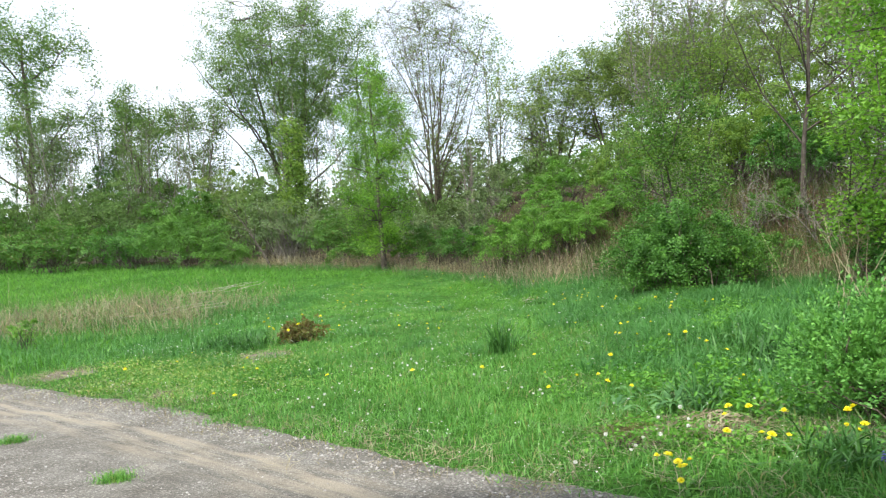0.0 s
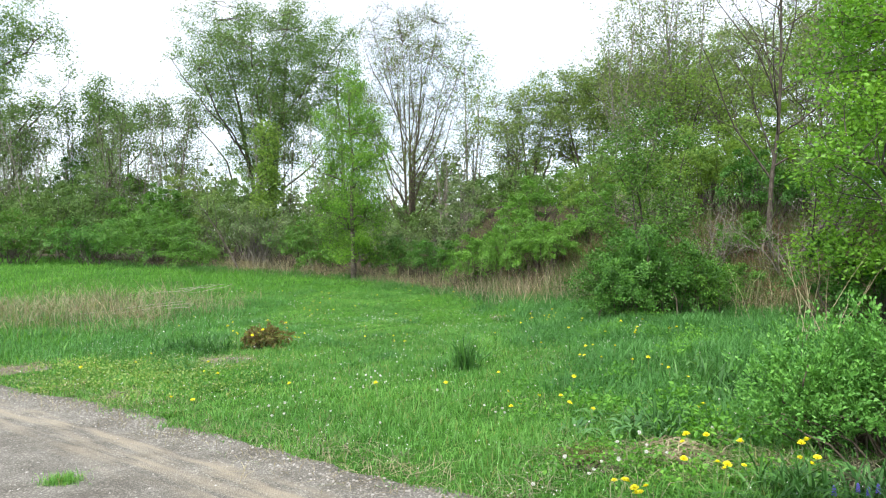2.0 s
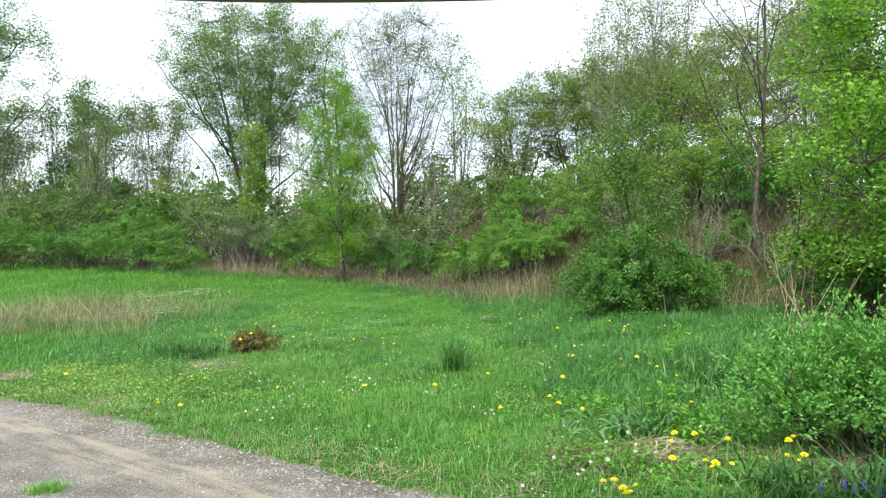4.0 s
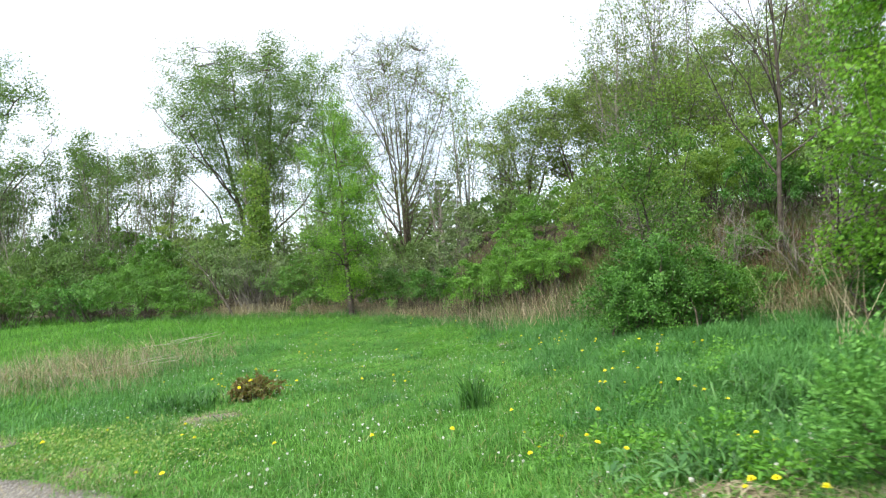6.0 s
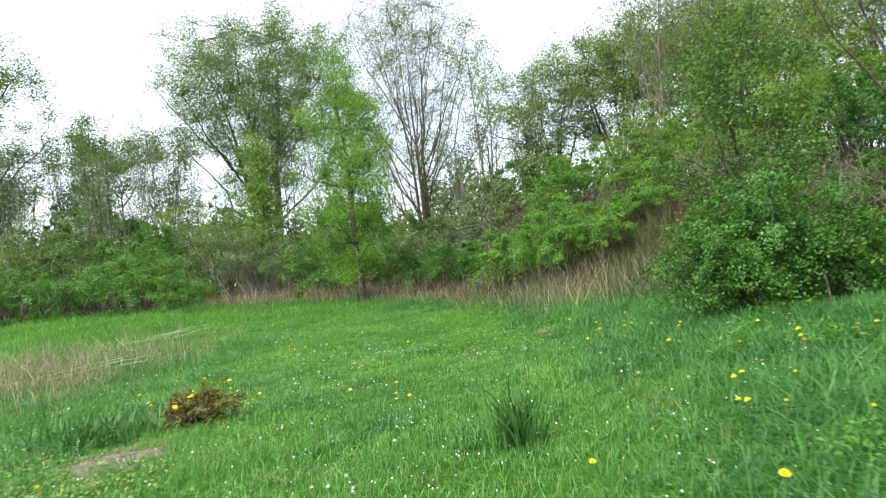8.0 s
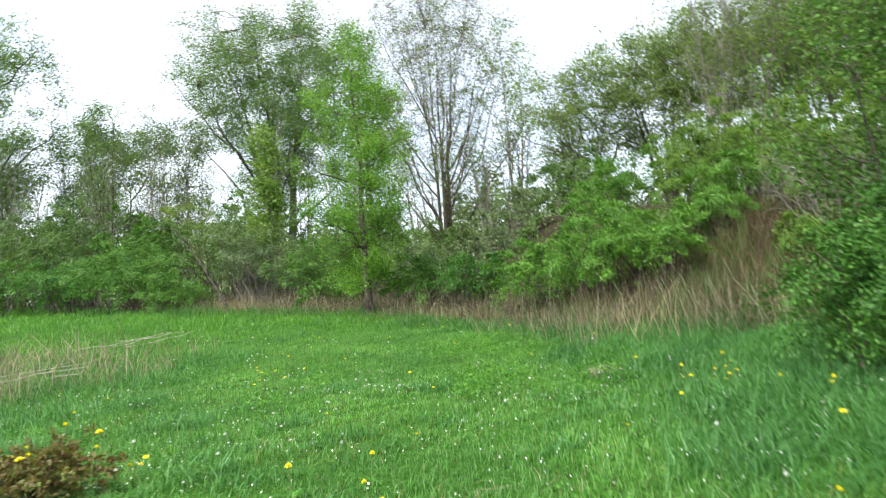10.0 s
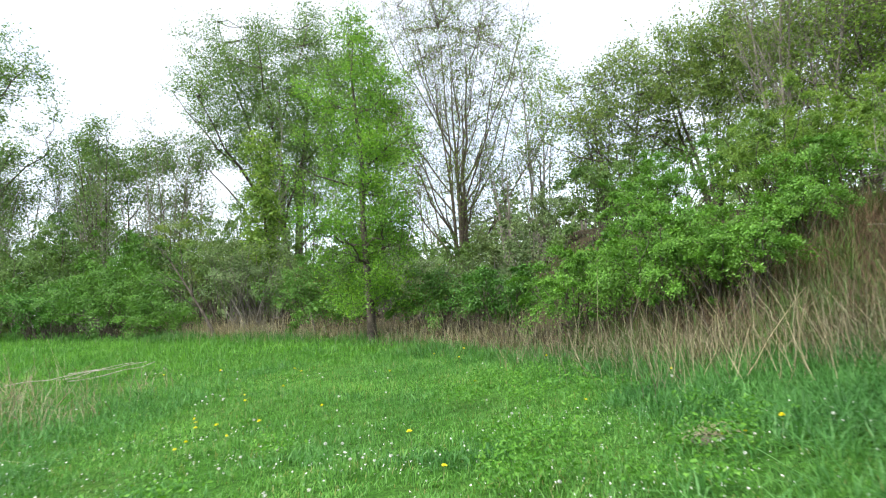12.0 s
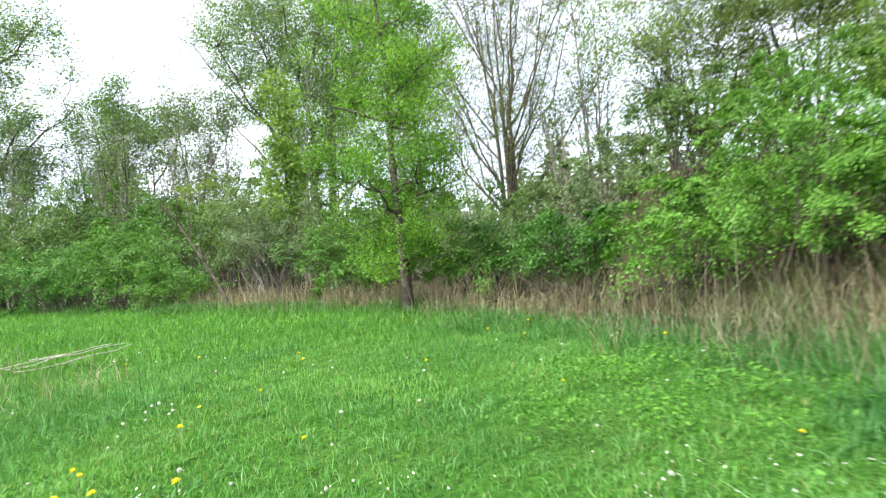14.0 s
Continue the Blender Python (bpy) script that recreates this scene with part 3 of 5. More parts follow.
def crown_tree(name, label, x, y, z0, z1, profile, rmax, trunk_r, leaf_mat, n_leaf, leaf_size, bark, seed, clusters=120, limbs=9, stems=1, splay=0.0, slope=0.8, sigma=0.3, twig=0.6, twigs_per=5, flat=0.65, gap=-2.0, lean=(0, 0), group="", full=False, category="tree", hollow=0.45):
    """A tree whose crown fills a given outline between z0 and z1: stems, limbs, boughs to every clump, twigs and leaves."""
    rng = np.random.default_rng(seed)
    z = float(land(x, y)) - 0.1
    root = thing(name, label, category, group, (x, y, z))
    u = rng.random(clusters * 8)
    pr = np.array([profile(v) for v in u])
    u, pr = u[rng.random(len(u)) < (pr / pr.max()) ** 1.4], None
    u = u[:clusters]
    pr = np.array([profile(v) for v in u])
    k = len(u)
    a, q = rng.uniform(0, 6.283, k), rng.random(k) ** hollow
    lump = 1 + 0.16 * np.sin(3 * a + 5 * u + seed) + 0.12 * np.sin(5 * a - 9 * u + 2 * seed) + rng.normal(0, 0.06, k)
    c = np.stack([np.cos(a) * q * rmax * pr * lump, np.sin(a) * q * rmax * pr * lump, z0 + (z1 - z0) * u], 1)
    c[:, 0] += lean[0] * c[:, 2]
    c[:, 1] += lean[1] * c[:, 2]
    w = 6.0 / rmax
    c = c[np.sin(w * c[:, 0] * 0.7 + seed) + np.sin(w * c[:, 1] * 0.8 - seed) + np.sin(w * c[:, 2] * 0.6 + 1) > gap]
    k = len(c)
    trunk, lines = Shell(), []
    t9 = np.linspace(0, 1, 9)[:, None]
    for s in range(stems):
        az = s * 6.283 / stems + rng.uniform(-0.4, 0.4)
        tilt = splay * rng.uniform(0.6, 1.3) if stems > 1 else 0
        top = z1 * (0.9 if stems == 1 else rng.uniform(0.6, 0.8))
        out = np.array([math.cos(az) * tilt + lean[0], math.sin(az) * tilt + lean[1], 1.0])
        foot = np.array([math.cos(az), math.sin(az), 0]) * (trunk_r if stems > 1 else 0)
        ln = foot + out * top * t9 + rng.normal(0, 0.012 * top, (9, 3)) * [1, 1, 0.2] * t9
        lines.append(ln)
        r = trunk_r * np.linspace(1, 0.15, 9) * (rng.uniform(0.7, 1) if stems > 1 else 1)
        r[0] *= 1.3
        tubes(trunk, ln[None], r[None], 9)
    bole = part("trunk", trunk.mesh("trunk", bark, True), root)
    nodes, chosen = [l[3:] for l in lines], []
    far = np.full(k, 1e9)
    pick = int(np.argmax(np.hypot(c[:, 0], c[:, 1])))
    t7 = np.linspace(0, 1, 7)
    for _ in range(min(limbs, k)):
        chosen.append(pick)
        far = np.minimum(far, np.linalg.norm(c - c[pick], axis=1))
        e = c[pick]
        gaps = [np.hypot(*(e[:2] - l[-1, :2])) for l in lines]
        ln = lines[int(np.argmin(gaps))]
        reach = np.hypot(*(e[:2] - ln[4, :2]))
        zs = np.clip(e[2] - slope * reach, 0.1 * z1 if z0 < 0.2 * z1 else 0.6 * z0, ln[-2, 2])
        st = np.array([np.interp(zs, ln[:, 2], ln[:, i]) for i in range(3)])
        curve = st + (e - st) * np.stack([t7, t7, t7 ** 1.25], 1) + rng.normal(0, 0.03 * reach + 0.01, (7, 3)) * np.sin(t7 * 3.14)[:, None]
        sh = Shell()
        tubes(sh, curve[None], (max(0.02, trunk_r * 0.42 * (1 - 0.6 * zs / z1)) * np.linspace(1, 0.3, 7))[None], 6)
        part("limb", sh.mesh("limb", bark, True), bole)
        nodes.append(curve[2:])
        pick = int(np.argmax(far * (0.6 + rng.random(k))))
    nodes = np.concatenate(nodes)
    cost = np.linalg.norm(c[:, None] - nodes[None], axis=2) + 0.9 * np.maximum(0, nodes[None, :, 2] - c[:, None, 2])
    st = nodes[np.argmin(cost, axis=1)]
    t5 = np.linspace(0, 1, 5)[None, :, None]
    size = np.linalg.norm(c - st, axis=1)[:, None, None]
    boughs = st[:, None] + (c - st)[:, None] * np.concatenate([t5, t5, t5 ** 1.3], 2) + rng.normal(0, 0.05, (k, 5, 3)) * size * np.sin(t5 * 3.14)
    mass = Shell()
    tubes(mass, boughs, np.linspace(1, 0.4, 5)[None] * np.clip(0.012 * size[:, :, 0], 0.008, 0.05), 3)
    d = unit(unit(c * [1, 1, 0] + 1e-6)[:, None] * 0.5 + [0, 0, 0.35] + rng.normal(0, 0.7, (k, twigs_per, 3)))
    ln = twig * rng.uniform(0.5, 1.2, (k, twigs_per, 1))
    b = np.repeat(boughs[:, 3:4], twigs_per, 1) + (c[:, None] - boughs[:, 3:4]) * rng.random((k, twigs_per, 1))
    tw = np.stack([b, b + d * ln * 0.5 + rng.normal(0, 0.05, d.shape) * ln, b + d * ln + [0, 0, 0.05]], 2).reshape(-1, 3, 3)
    tubes(mass, tw, np.tile([0.009, 0.006, 0.003], (len(tw), 1)) * (0.7 + trunk_r), 3)
    tagged(part("twig_mass", mass.mesh("twig_mass", bark, True), root), kind="stuff")
    if n_leaf:
        i = rng.integers(0, len(tw), n_leaf)
        f = rng.random((n_leaf, 1))
        p = np.where(f < 0.5, tw[i, 0] + (tw[i, 1] - tw[i, 0]) * 2 * f, tw[i, 1] + (tw[i, 2] - tw[i, 1]) * (2 * f - 1))
        p = p + rng.normal(0, sigma, p.shape) * [1, 1, flat]
        part("foliage", leaf_shell(rng, p, leaf_size, full=full, tri=y > 28.4).mesh("foliage", leaf_mat), root)
    return root


# the tall spreading tree at the back
crown_tree("tall_tree", "tall broad tree with thin young olive-green leaves", -11.9, 56.0, 6.0, 20.5, lambda u: 0.2 + 1.5 * u if u < 0.5 else max(0.3, 0.96 * math.sqrt(max(0, 1 - ((u - 0.55) / 0.49) ** 2))), 7.0, 0.28,
           LEAF_FAR, 94000, 0.135, BARK, 11, clusters=600, limbs=22, stems=4, splay=0.12, slope=1.2, sigma=0.36, twig=1.2, twigs_per=4, gap=-1.75, hollow=0.62)
crown_tree("ivy_tree", "slim tree beside the tall tree, clothed in bluish green leaves", -5.9, 58.0, 5.0, 19.8, lambda u: 0.6 + 0.4 * math.sin(u * 3.1), 2.1, 0.2,
           LEAF_HILL, 13000, 0.13, BARK, 17, clusters=90, limbs=8, slope=1.4, sigma=0.35, twig=0.9, gap=-1.5)
# the multi-stemmed tree that is nearly bare
crown_tree("bare_tree", "tall many-stemmed tree, nearly bare, with pale bark", -0.25, 42.0, 3.0, 14.9, lambda u: 0.3 + 0.75 * math.sin(min(1.0, u + 0.03) ** 0.9 * 2.75), 3.5, 0.14,
           LEAF_YOUNG, 26000, 0.085, TWIG, 12, clusters=560, limbs=34, stems=5, splay=0.06, slope=1.9, sigma=0.16, twig=1.2, twigs_per=7, gap=-2.6, lean=(0.015, 0), hollow=0.55)
# the fresh green tree at the meadow's edge
crown_tree("green_tree", "young upright tree in fresh bright green leaf", -2.45, 28.2, 0.9, 8.9, lambda u: 0.72 + 0.9 * u if u < 0.3 else 0.99 - 0.45 * (u - 0.3) if u < 0.75 else 0.79 - 2.4 * (u - 0.75), 1.62, 0.11,
           LEAF_CONE, 52000, 0.062, BARK, 13, clusters=290, limbs=18, slope=0.35, sigma=0.13, twig=0.5, twigs_per=4, gap=-1.5, lean=(-0.012, 0), hollow=0.6)
# the leafy tree beside the shrub
crown_tree("leafy_tree", "leafy tree in large bright yellow-green leaves", 7.85, 9.7, 1.1, 7.2, lambda u: 0.8 + 0.25 * math.sin(u * 3.1) - 0.35 * u, 2.1, 0.11,
           LEAF_MAPLE, 74000, 0.072, BARK, 14, clusters=420, limbs=12, slope=0.4, sigma=0.12, hollow=0.5, twig=0.5, twigs_per=5)
# the open-branched tree on the bank
make_tree("bare_branched_tree", "open tree with bare dark spreading branches", 9.1, 17.3,
          spec(8.8, 0.065, (22, 9, 5), (0.46, 0.42, 0.42), (46, 40, 40), (0.22, 0.2, 0.2), lambda t: 1.1 - 0.5 * t, wobble=(0.05, 0.14, 0.18, 0.2), rise=(0.1, 0.3, 0.15, 0.1)),
          LEAF_OLIVE, 3200, 0.065, BARK, 15, spread=0.09, lean=(-0.03, 0))
crown_tree("vine_tree", "small tangled tree hung with green vines behind the round bush", 5.2, 14.9, 0.7, 4.3, lambda u: 0.75 + 0.35 * math.sin(u * 2.9) - 0.15 * u, 1.15, 0.065,
           LEAF_VINE, 14000, 0.055, BARK, 16, clusters=95, limbs=14, stems=3, splay=0.16, slope=0.7, sigma=0.13, twig=0.55, twigs_per=5, flat=0.6, gap=-0.9, hollow=0.6)
# spreading trees along the top of the bank
for i, (hx, hy, lo, hi, r) in enumerate([(6.5, 38.0, 1.9, 6.4, 3.0), (9.6, 37.0, 2.7, 7.5, 3.5), (13.2, 36.0, 3.1, 8.0, 4.0), (18.0, 33.0, 3.3, 9.0, 4.2), (12.4, 28.5, 1.4, 6.0, 2.7), (16.5, 27.0, 1.6, 7.4, 3.4)]):
    crown_tree("spreading_tree", "low spreading tree with dark stems and young green leaves", hx, hy, lo, hi, lambda u: 0.62 + 0.45 * math.sin(u * 2.6 + 0.2), r, 0.11,
               LEAF_YOUNG if i < 4 else LEAF_HILL, 34000 if 0 < i < 4 else 16000, 0.10, BARK, 20 + i, clusters=210, limbs=13, stems=5, splay=0.3, slope=0.45, sigma=0.26, twig=0.9, twigs_per=6, flat=0.22, group="trees on the bank", gap=-1.6, hollow=0.6)
for i, (hx, hy, ht) in enumerate([(9.6, 31.0, 9.0), (10.6, 30.4, 10.5), (11.9, 30.0, 10.5), (16.0, 26.0, 10.0), (14.2, 22.0, 9.0), (18.5, 21.0, 9.5)]):
    make_tree("slender_tree", "slender upright tree with bare twigs and few buds", hx, hy,
              spec(ht, 0.06, (18, 7, 4), (0.32, 0.42, 0.42), (28, 32, 34), (0.2, 0.2, 0.2), lambda t: 1.15 - 0.6 * t, rise=(0.2, 0.4, 0.3, 0.2)),
              LEAF_YOUNG, 4200, 0.10, BARK_PALE, 30 + i, spread=0.16, stems=3, splay=0.12, group="slender trees on the bank", leaf_from=2.0)
# trees behind the left-hand thicket
crown_tree("old_tree", "old tree with crooked dark limbs and sparse leaves", -29.4, 50.0, 6.5, 18.6, lambda u: 0.5 + 0.5 * math.sin(u * 3.0 + 0.1), 4.6, 0.32,
           LEAF_FAR, 27000, 0.16, BARK, 41, clusters=140, limbs=10, slope=0.9, sigma=0.35, twig=1.0, gap=-1.2)
crown_tree("leafy_back_tree", "mid-sized tree in young leaf behind the thicket", -23.4, 55.0, 4.5, 14.0, lambda u: 0.6 + 0.4 * math.sin(u * 3.0), 3.0, 0.2,
           LEAF_FAR, 20000, 0.16, BARK, 42, clusters=110, limbs=8, stems=2, splay=0.1, slope=1.2, sigma=0.35, twig=0.9, gap=-1.4)
crown_tree("thin_tree", "thin bluish-green tree behind the thicket", -18.6, 54.0, 4.5, 12.5, lambda u: 0.6 + 0.4 * math.sin(u * 3.0), 2.0, 0.13,
           LEAF_OLIVE, 6000, 0.16, BARK_PALE, 44, clusters=80, limbs=7, stems=2, splay=0.1, slope=1.3, sigma=0.3, twig=0.9, gap=-1.4)
crown_tree("column_tree", "narrow bright green columnar tree", -7.65, 36.5, 1.0, 7.6, lambda u: 1.0 - 0.6 * u, 0.9, 0.09,
           LEAF_HILL, 8000, 0.13, BARK, 43, clusters=90, limbs=8, slope=1.2, sigma=0.18, twig=0.5, gap=-2.0)
rs = np.random.default_rng(5)
for i in range(46):
    bx = -35 + 33.5 * i / 20 + rs.normal(0, 0.8) if i < 21 else rs.uniform(1.8, 6.5) if i < 29 else rs.uniform(-30, -15)
    by = 50 + rs.uniform(-6, 6) if i < 21 else rs.uniform(38, 46) if i < 29 else rs.uniform(46, 56)
    make_tree("sapling", "thin upright sapling with bare twigs and early leaves", bx, by,
              spec(rs.uniform(8, 12.0) if i < 21 else rs.uniform(4.5, 6.5) if i < 29 else rs.uniform(9.5, 12.5), rs.uniform(0.05, 0.09), (15, 6), (0.26, 0.42), (30, 34), (0.2, 0.2), lambda t: 1.15 - 0.6 * t, joints=(8, 4, 2), wobble=(0.04, 0.1, 0.15), rise=(0.15, 0.4, 0.3)),
              LEAF_GREY if i % 2 else LEAF_FAR, 1600 if i < 21 else 500 if i < 29 else 1400, 0.11, BARK_PALE if i % 3 else BARK, 60 + i, spread=0.2, stems=2, splay=0.07, group="saplings behind the thicket", leaf_from=2.0)
make_tree("budding_tree", "slender tree with sparse yellow-green young leaves", 4.0, 48.0,
          spec(12.2, 0.09, (18, 7, 3), (0.3, 0.42, 0.4), (36, 36, 36), (0.25, 0.2, 0.2), lambda t: 1.15 - 0.5 * t, rise=(0.1, 0.3, 0.3, 0.2)),
          LEAF_HILL, 4200, 0.13, BARK_PALE, 98, spread=0.2, stems=2, splay=0.08)
make_tree("leaning_sapling", "small bare sapling leaning over the dry stalks", -8.2, 32.7,
          spec(3.6, 0.06, (9, 6), (0.4, 0.45), (35, 36), (0.35, 0.2), lambda t: 1.1 - 0.4 * t, joints=(8, 5, 3), wobble=(0.06, 0.12, 0.15), rise=(0.1, 0.3, 0.2)),
          LEAF_GREY, 500, 0.07, BARK, 97, spread=0.08, lean=(-0.45, 0.1))
for i, (hx, hy) in enumerate([(7.6, 17.2), (8.6, 15.6), (10.2, 16.2), (7.0, 20.0), (11.6, 20.5)]):
    make_tree("bare_shrub", "tangle of bare pale pinkish branches on the bank", hx, hy,
              spec(1.9, 0.022, (8, 5), (0.5, 0.45), (42, 40), (0.2, 0.2), lambda t: 1.1 - 0.4 * t, joints=(7, 5, 3), wobble=(0.14, 0.2, 0.2), rise=(0.0, 0.15, 0.1)),
              LEAF_OLIVE, 250, 0.05, BARK_PALE, 110 + i, spread=0.05, stems=7, splay=0.5, group="bare shrubs on the bank", category="shrub")

# ---- bushes of the thicket and the bank ----
make_bush("round_bush", "dense round dark green honeysuckle bush", 4.6, 13.7, 1.3, 1.2, 2.05, LEAF_ROUND, 60000, 0.043, 101, shoots=90, lobes=15, hem=0.1, spray=0.42, per=170, sag=0.85, loose=0.08, inner=0.22, low=-0.8, deep=0.46, tuft=0.15)
make_bush("bush_fringe", "thin light green straggling growth beside the round bush", 5.75, 13.6, 0.6, 0.6, 1.35, LEAF_SPRING, 5000, 0.042, 102, shoots=40, lobes=6, hem=0.05, spray=0.4, per=24, sag=0.4, inner=0.1)
THICKET = [
    # x, y, rx, ry, height, material, leaves, leaf size, clump, words
    (-13.6, 36.6, 2.9, 1.9, 3.3, LEAF_THICKET, 19000, 0.102, 0.26, "arching bright green thicket bush"),
    (-20.2, 42.5, 4.0, 2.5, 6.3, LEAF_OLIVE, 14000, 0.151, 0.36, "tall olive-green thicket bush"),
    (-26.5, 46, 4.4, 3.0, 6.6, LEAF_OLIVE, 13000, 0.159, 0.4, "tall olive-green thicket bush"),
    (-34.5, 50, 5.0, 3.0, 5.6, LEAF_BRAMBLE, 8500, 0.168, 0.4, "tall tangled green thicket bush"),
    (-22.4, 39.5, 2.8, 1.8, 3.4, LEAF_BRAMBLE, 11500, 0.122, 0.28, "tangled green thicket bush"),
    (-28.0, 41.5, 3.2, 2.0, 3.6, LEAF_BRAMBLE, 8500, 0.151, 0.3, "tangled green thicket bush"),
    (-17.2, 38.4, 2.0, 1.5, 3.0, LEAF_DARK, 9000, 0.113, 0.26, "tangled dark green thicket bush"),
    (-15.4, 42, 2.8, 2.0, 5.6, LEAF_THICKET, 11500, 0.159, 0.32, "tall fresh green thicket bush"),
    (-10.6, 41.5, 2.7, 1.8, 5.9, LEAF_OLIVE, 10500, 0.151, 0.32, "tall olive-green thicket bush"),
    (-7.9, 35.4, 2.0, 1.5, 4.0, LEAF_GREY, 15000, 0.089, 0.28, "grey-green twiggy bush, thinly leaved"),
    (-5.4, 34.4, 1.4, 1.1, 2.8, LEAF_BRAMBLE, 8500, 0.089, 0.22, "low bramble bush among dry stalks"),
    (-4.6, 38.5, 2.4, 1.5, 4.2, LEAF_OLIVE, 10500, 0.122, 0.3, "olive-green scrub bush behind the green tree"),
    (-0.9, 29, 1.5, 1.1, 2.1, LEAF_BRAMBLE, 18000, 0.056, 0.17, "low spreading bramble bush"),
    (0.8, 26.2, 1.2, 1.1, 2.0, LEAF_ROUND, 17000, 0.052, 0.16, "dark green bramble bush"),
    (2.4, 23.6, 1.4, 1.15, 2.3, LEAF_SPRING, 24000, 0.046, 0.15, "leafy green bramble bush on the bank"),
    (3.25, 22.4, 1.25, 1.15, 2.5, LEAF_SPRING, 24000, 0.046, 0.15, "leafy green bramble bush on the bank"),
    (6.6, 24.8, 1.6, 1.2, 3.0, LEAF_HILL, 21000, 0.05, 0.16, "leafy green bramble bush on the bank"),
    (4.6, 26.4, 1.9, 1.4, 3.2, LEAF_SPRING, 26000, 0.053, 0.17, "fresh green bush on the bank"),
    (1.0, 32.4, 2.2, 1.5, 3.0, LEAF_GREY, 10500, 0.089, 0.26, "grey-green twiggy bush on the bank"),
    (4.4, 31.4, 2.2, 1.5, 2.9, LEAF_OLIVE, 10500, 0.098, 0.26, "olive-green scrub bush on the bank"),
    (8.2, 25.2, 1.9, 1.5, 3.3, LEAF_HILL, 22000, 0.056, 0.18, "fresh green bush on the bank"),
    (8.4, 30, 2.4, 1.8, 3.2, LEAF_OLIVE, 10500, 0.105, 0.28, "olive-green scrub bush on the bank"),
    (12.0, 32.5, 2.6, 1.8, 3.2, LEAF_OLIVE, 9000, 0.113, 0.28, "olive-green scrub bush on the bank"),
    (9.6, 21.6, 1.5, 1.4, 3.8, LEAF_HILL, 14000, 0.073, 0.24, "tall tangled green bush on the bank"),
    (11.6, 22.8, 2.3, 1.8, 4.2, LEAF_HILL, 13500, 0.089, 0.28, "tall tangled green bush on the bank"),
    (12.6, 17.4, 1.7, 1.5, 3.8, LEAF_DARK, 10500, 0.081, 0.25, "tangled dark green bush on the bank"),
    (10.6, 12.4, 1.5, 1.4, 2.4, LEAF_DARK, 9000, 0.073, 0.22, "low dark green bush below the bank"),
    (6.5, 14.5, 0.8, 0.8, 1.3, LEAF_BRAMBLE, 5500, 0.049, 0.15, "small straggling bush beside the round bush"),
    (5.6, 22.6, 1.0, 0.9, 1.4, LEAF_SPRING, 12000, 0.047, 0.15, "leafy green bramble bush on the bank"),
    (6.4, 20.0, 0.6, 0.6, 0.9, LEAF_HILL, 4000, 0.062, 0.15, "small green bush among dry brush"),
    (6.9, 23.6, 1.2, 1.1, 2.1, LEAF_SPRING, 16000, 0.048, 0.16, "leafy green bramble bush on the bank"),
    (-11.0, 34.6, 1.6, 1.2, 1.7, LEAF_THICKET, 9000, 0.085, 0.22, "low arching green bush at the meadow's edge"),
    (-3.9, 31.0, 1.2, 0.9, 1.5, LEAF_BRAMBLE, 7000, 0.075, 0.18, "low bramble bush at the meadow's edge"),
    (12.8, 13.6, 2.0, 1.6, 3.6, LEAF_HILL, 9000, 0.09, 0.24, "leafy green bush below the bank"),
    (-1.6, 34.2, 1.8, 1.2, 2.5, LEAF_GREY, 9000, 0.08, 0.24, "grey-green twiggy bush on the bank"),
    (2.9, 25.3, 1.4, 1.1, 2.3, LEAF_BRAMBLE, 8000, 0.07, 0.18, "leafy green bramble bush on the bank"),
    (4.1, 21.4, 1.15, 1.0, 2.2, LEAF_SPRING, 22000, 0.046, 0.16, "leafy green bramble bush on the bank"),
    # added in dark leaf to paint the leafy tree's crown shade
    (7.3, 10.7, 0.9, 0.8, 1.9, LEAF_DARK, 12000, 0.05, 0.16, "bush under the leafy tree, dark leaves standing for crown shade"),
    (-14.5, 46.5, 2.8, 1.6, 7.0, LEAF_YOUNG, 9000, 0.15, 0.36, "tall pale green scrub behind the thicket"),
    (7.6, 21.4, 1.3, 1.1, 2.5, LEAF_HILL, 12000, 0.055, 0.18, "leafy green bramble bush on the bank"),
    (9.8, 19.2, 1.3, 1.1, 2.9, LEAF_DARK, 10000, 0.065, 0.2, "tall tangled green bush on the bank"),
    (11.6, 18.4, 1.6, 1.3, 3.6, LEAF_OLIVE, 10000, 0.075, 0.24, "tall olive-green bush on the bank"),
    (11.2, 14.8, 1.5, 1.3, 3.2, LEAF_DARK, 9000, 0.07, 0.22, "tangled dark green bush on the bank"),
    (9.8, 11.6, 1.3, 1.2, 2.8, LEAF_DARK, 11000, 0.06, 0.2, "dark green bush behind the leafy tree"),
    (13.6, 23.4, 2.0, 1.4, 2.8, LEAF_OLIVE, 9000, 0.075, 0.22, "olive-green scrub bush on the bank"),
    (12.0, 21.0, 1.3, 1.1, 2.0, LEAF_DARK, 9000, 0.06, 0.18, "low dark green bush on the bank"),
    (15.6, 24.6, 2.4, 1.5, 3.2, LEAF_DARK, 8000, 0.085, 0.24, "tangled dark green bush on the bank"),
    (8.6, 17.6, 0.9, 0.8, 1.3, LEAF_BRAMBLE, 7000, 0.05, 0.15, "low bramble bush among dry brush"),
    (-31.0, 46.5, 3.4, 2.2, 6.2, LEAF_DARK, 11500, 0.198, 0.36, "tall dark green thicket bush"),
    (-25.5, 52.5, 3.4, 2.2, 8.0, LEAF_DARK, 11500, 0.208, 0.4, "tall dark green thicket bush"),
    (-8.4, 13.6, 0.4, 0.4, 0.8, LEAF_SPRING, 1500, 0.041, 0.1, "small pale green bush in dry grass"),
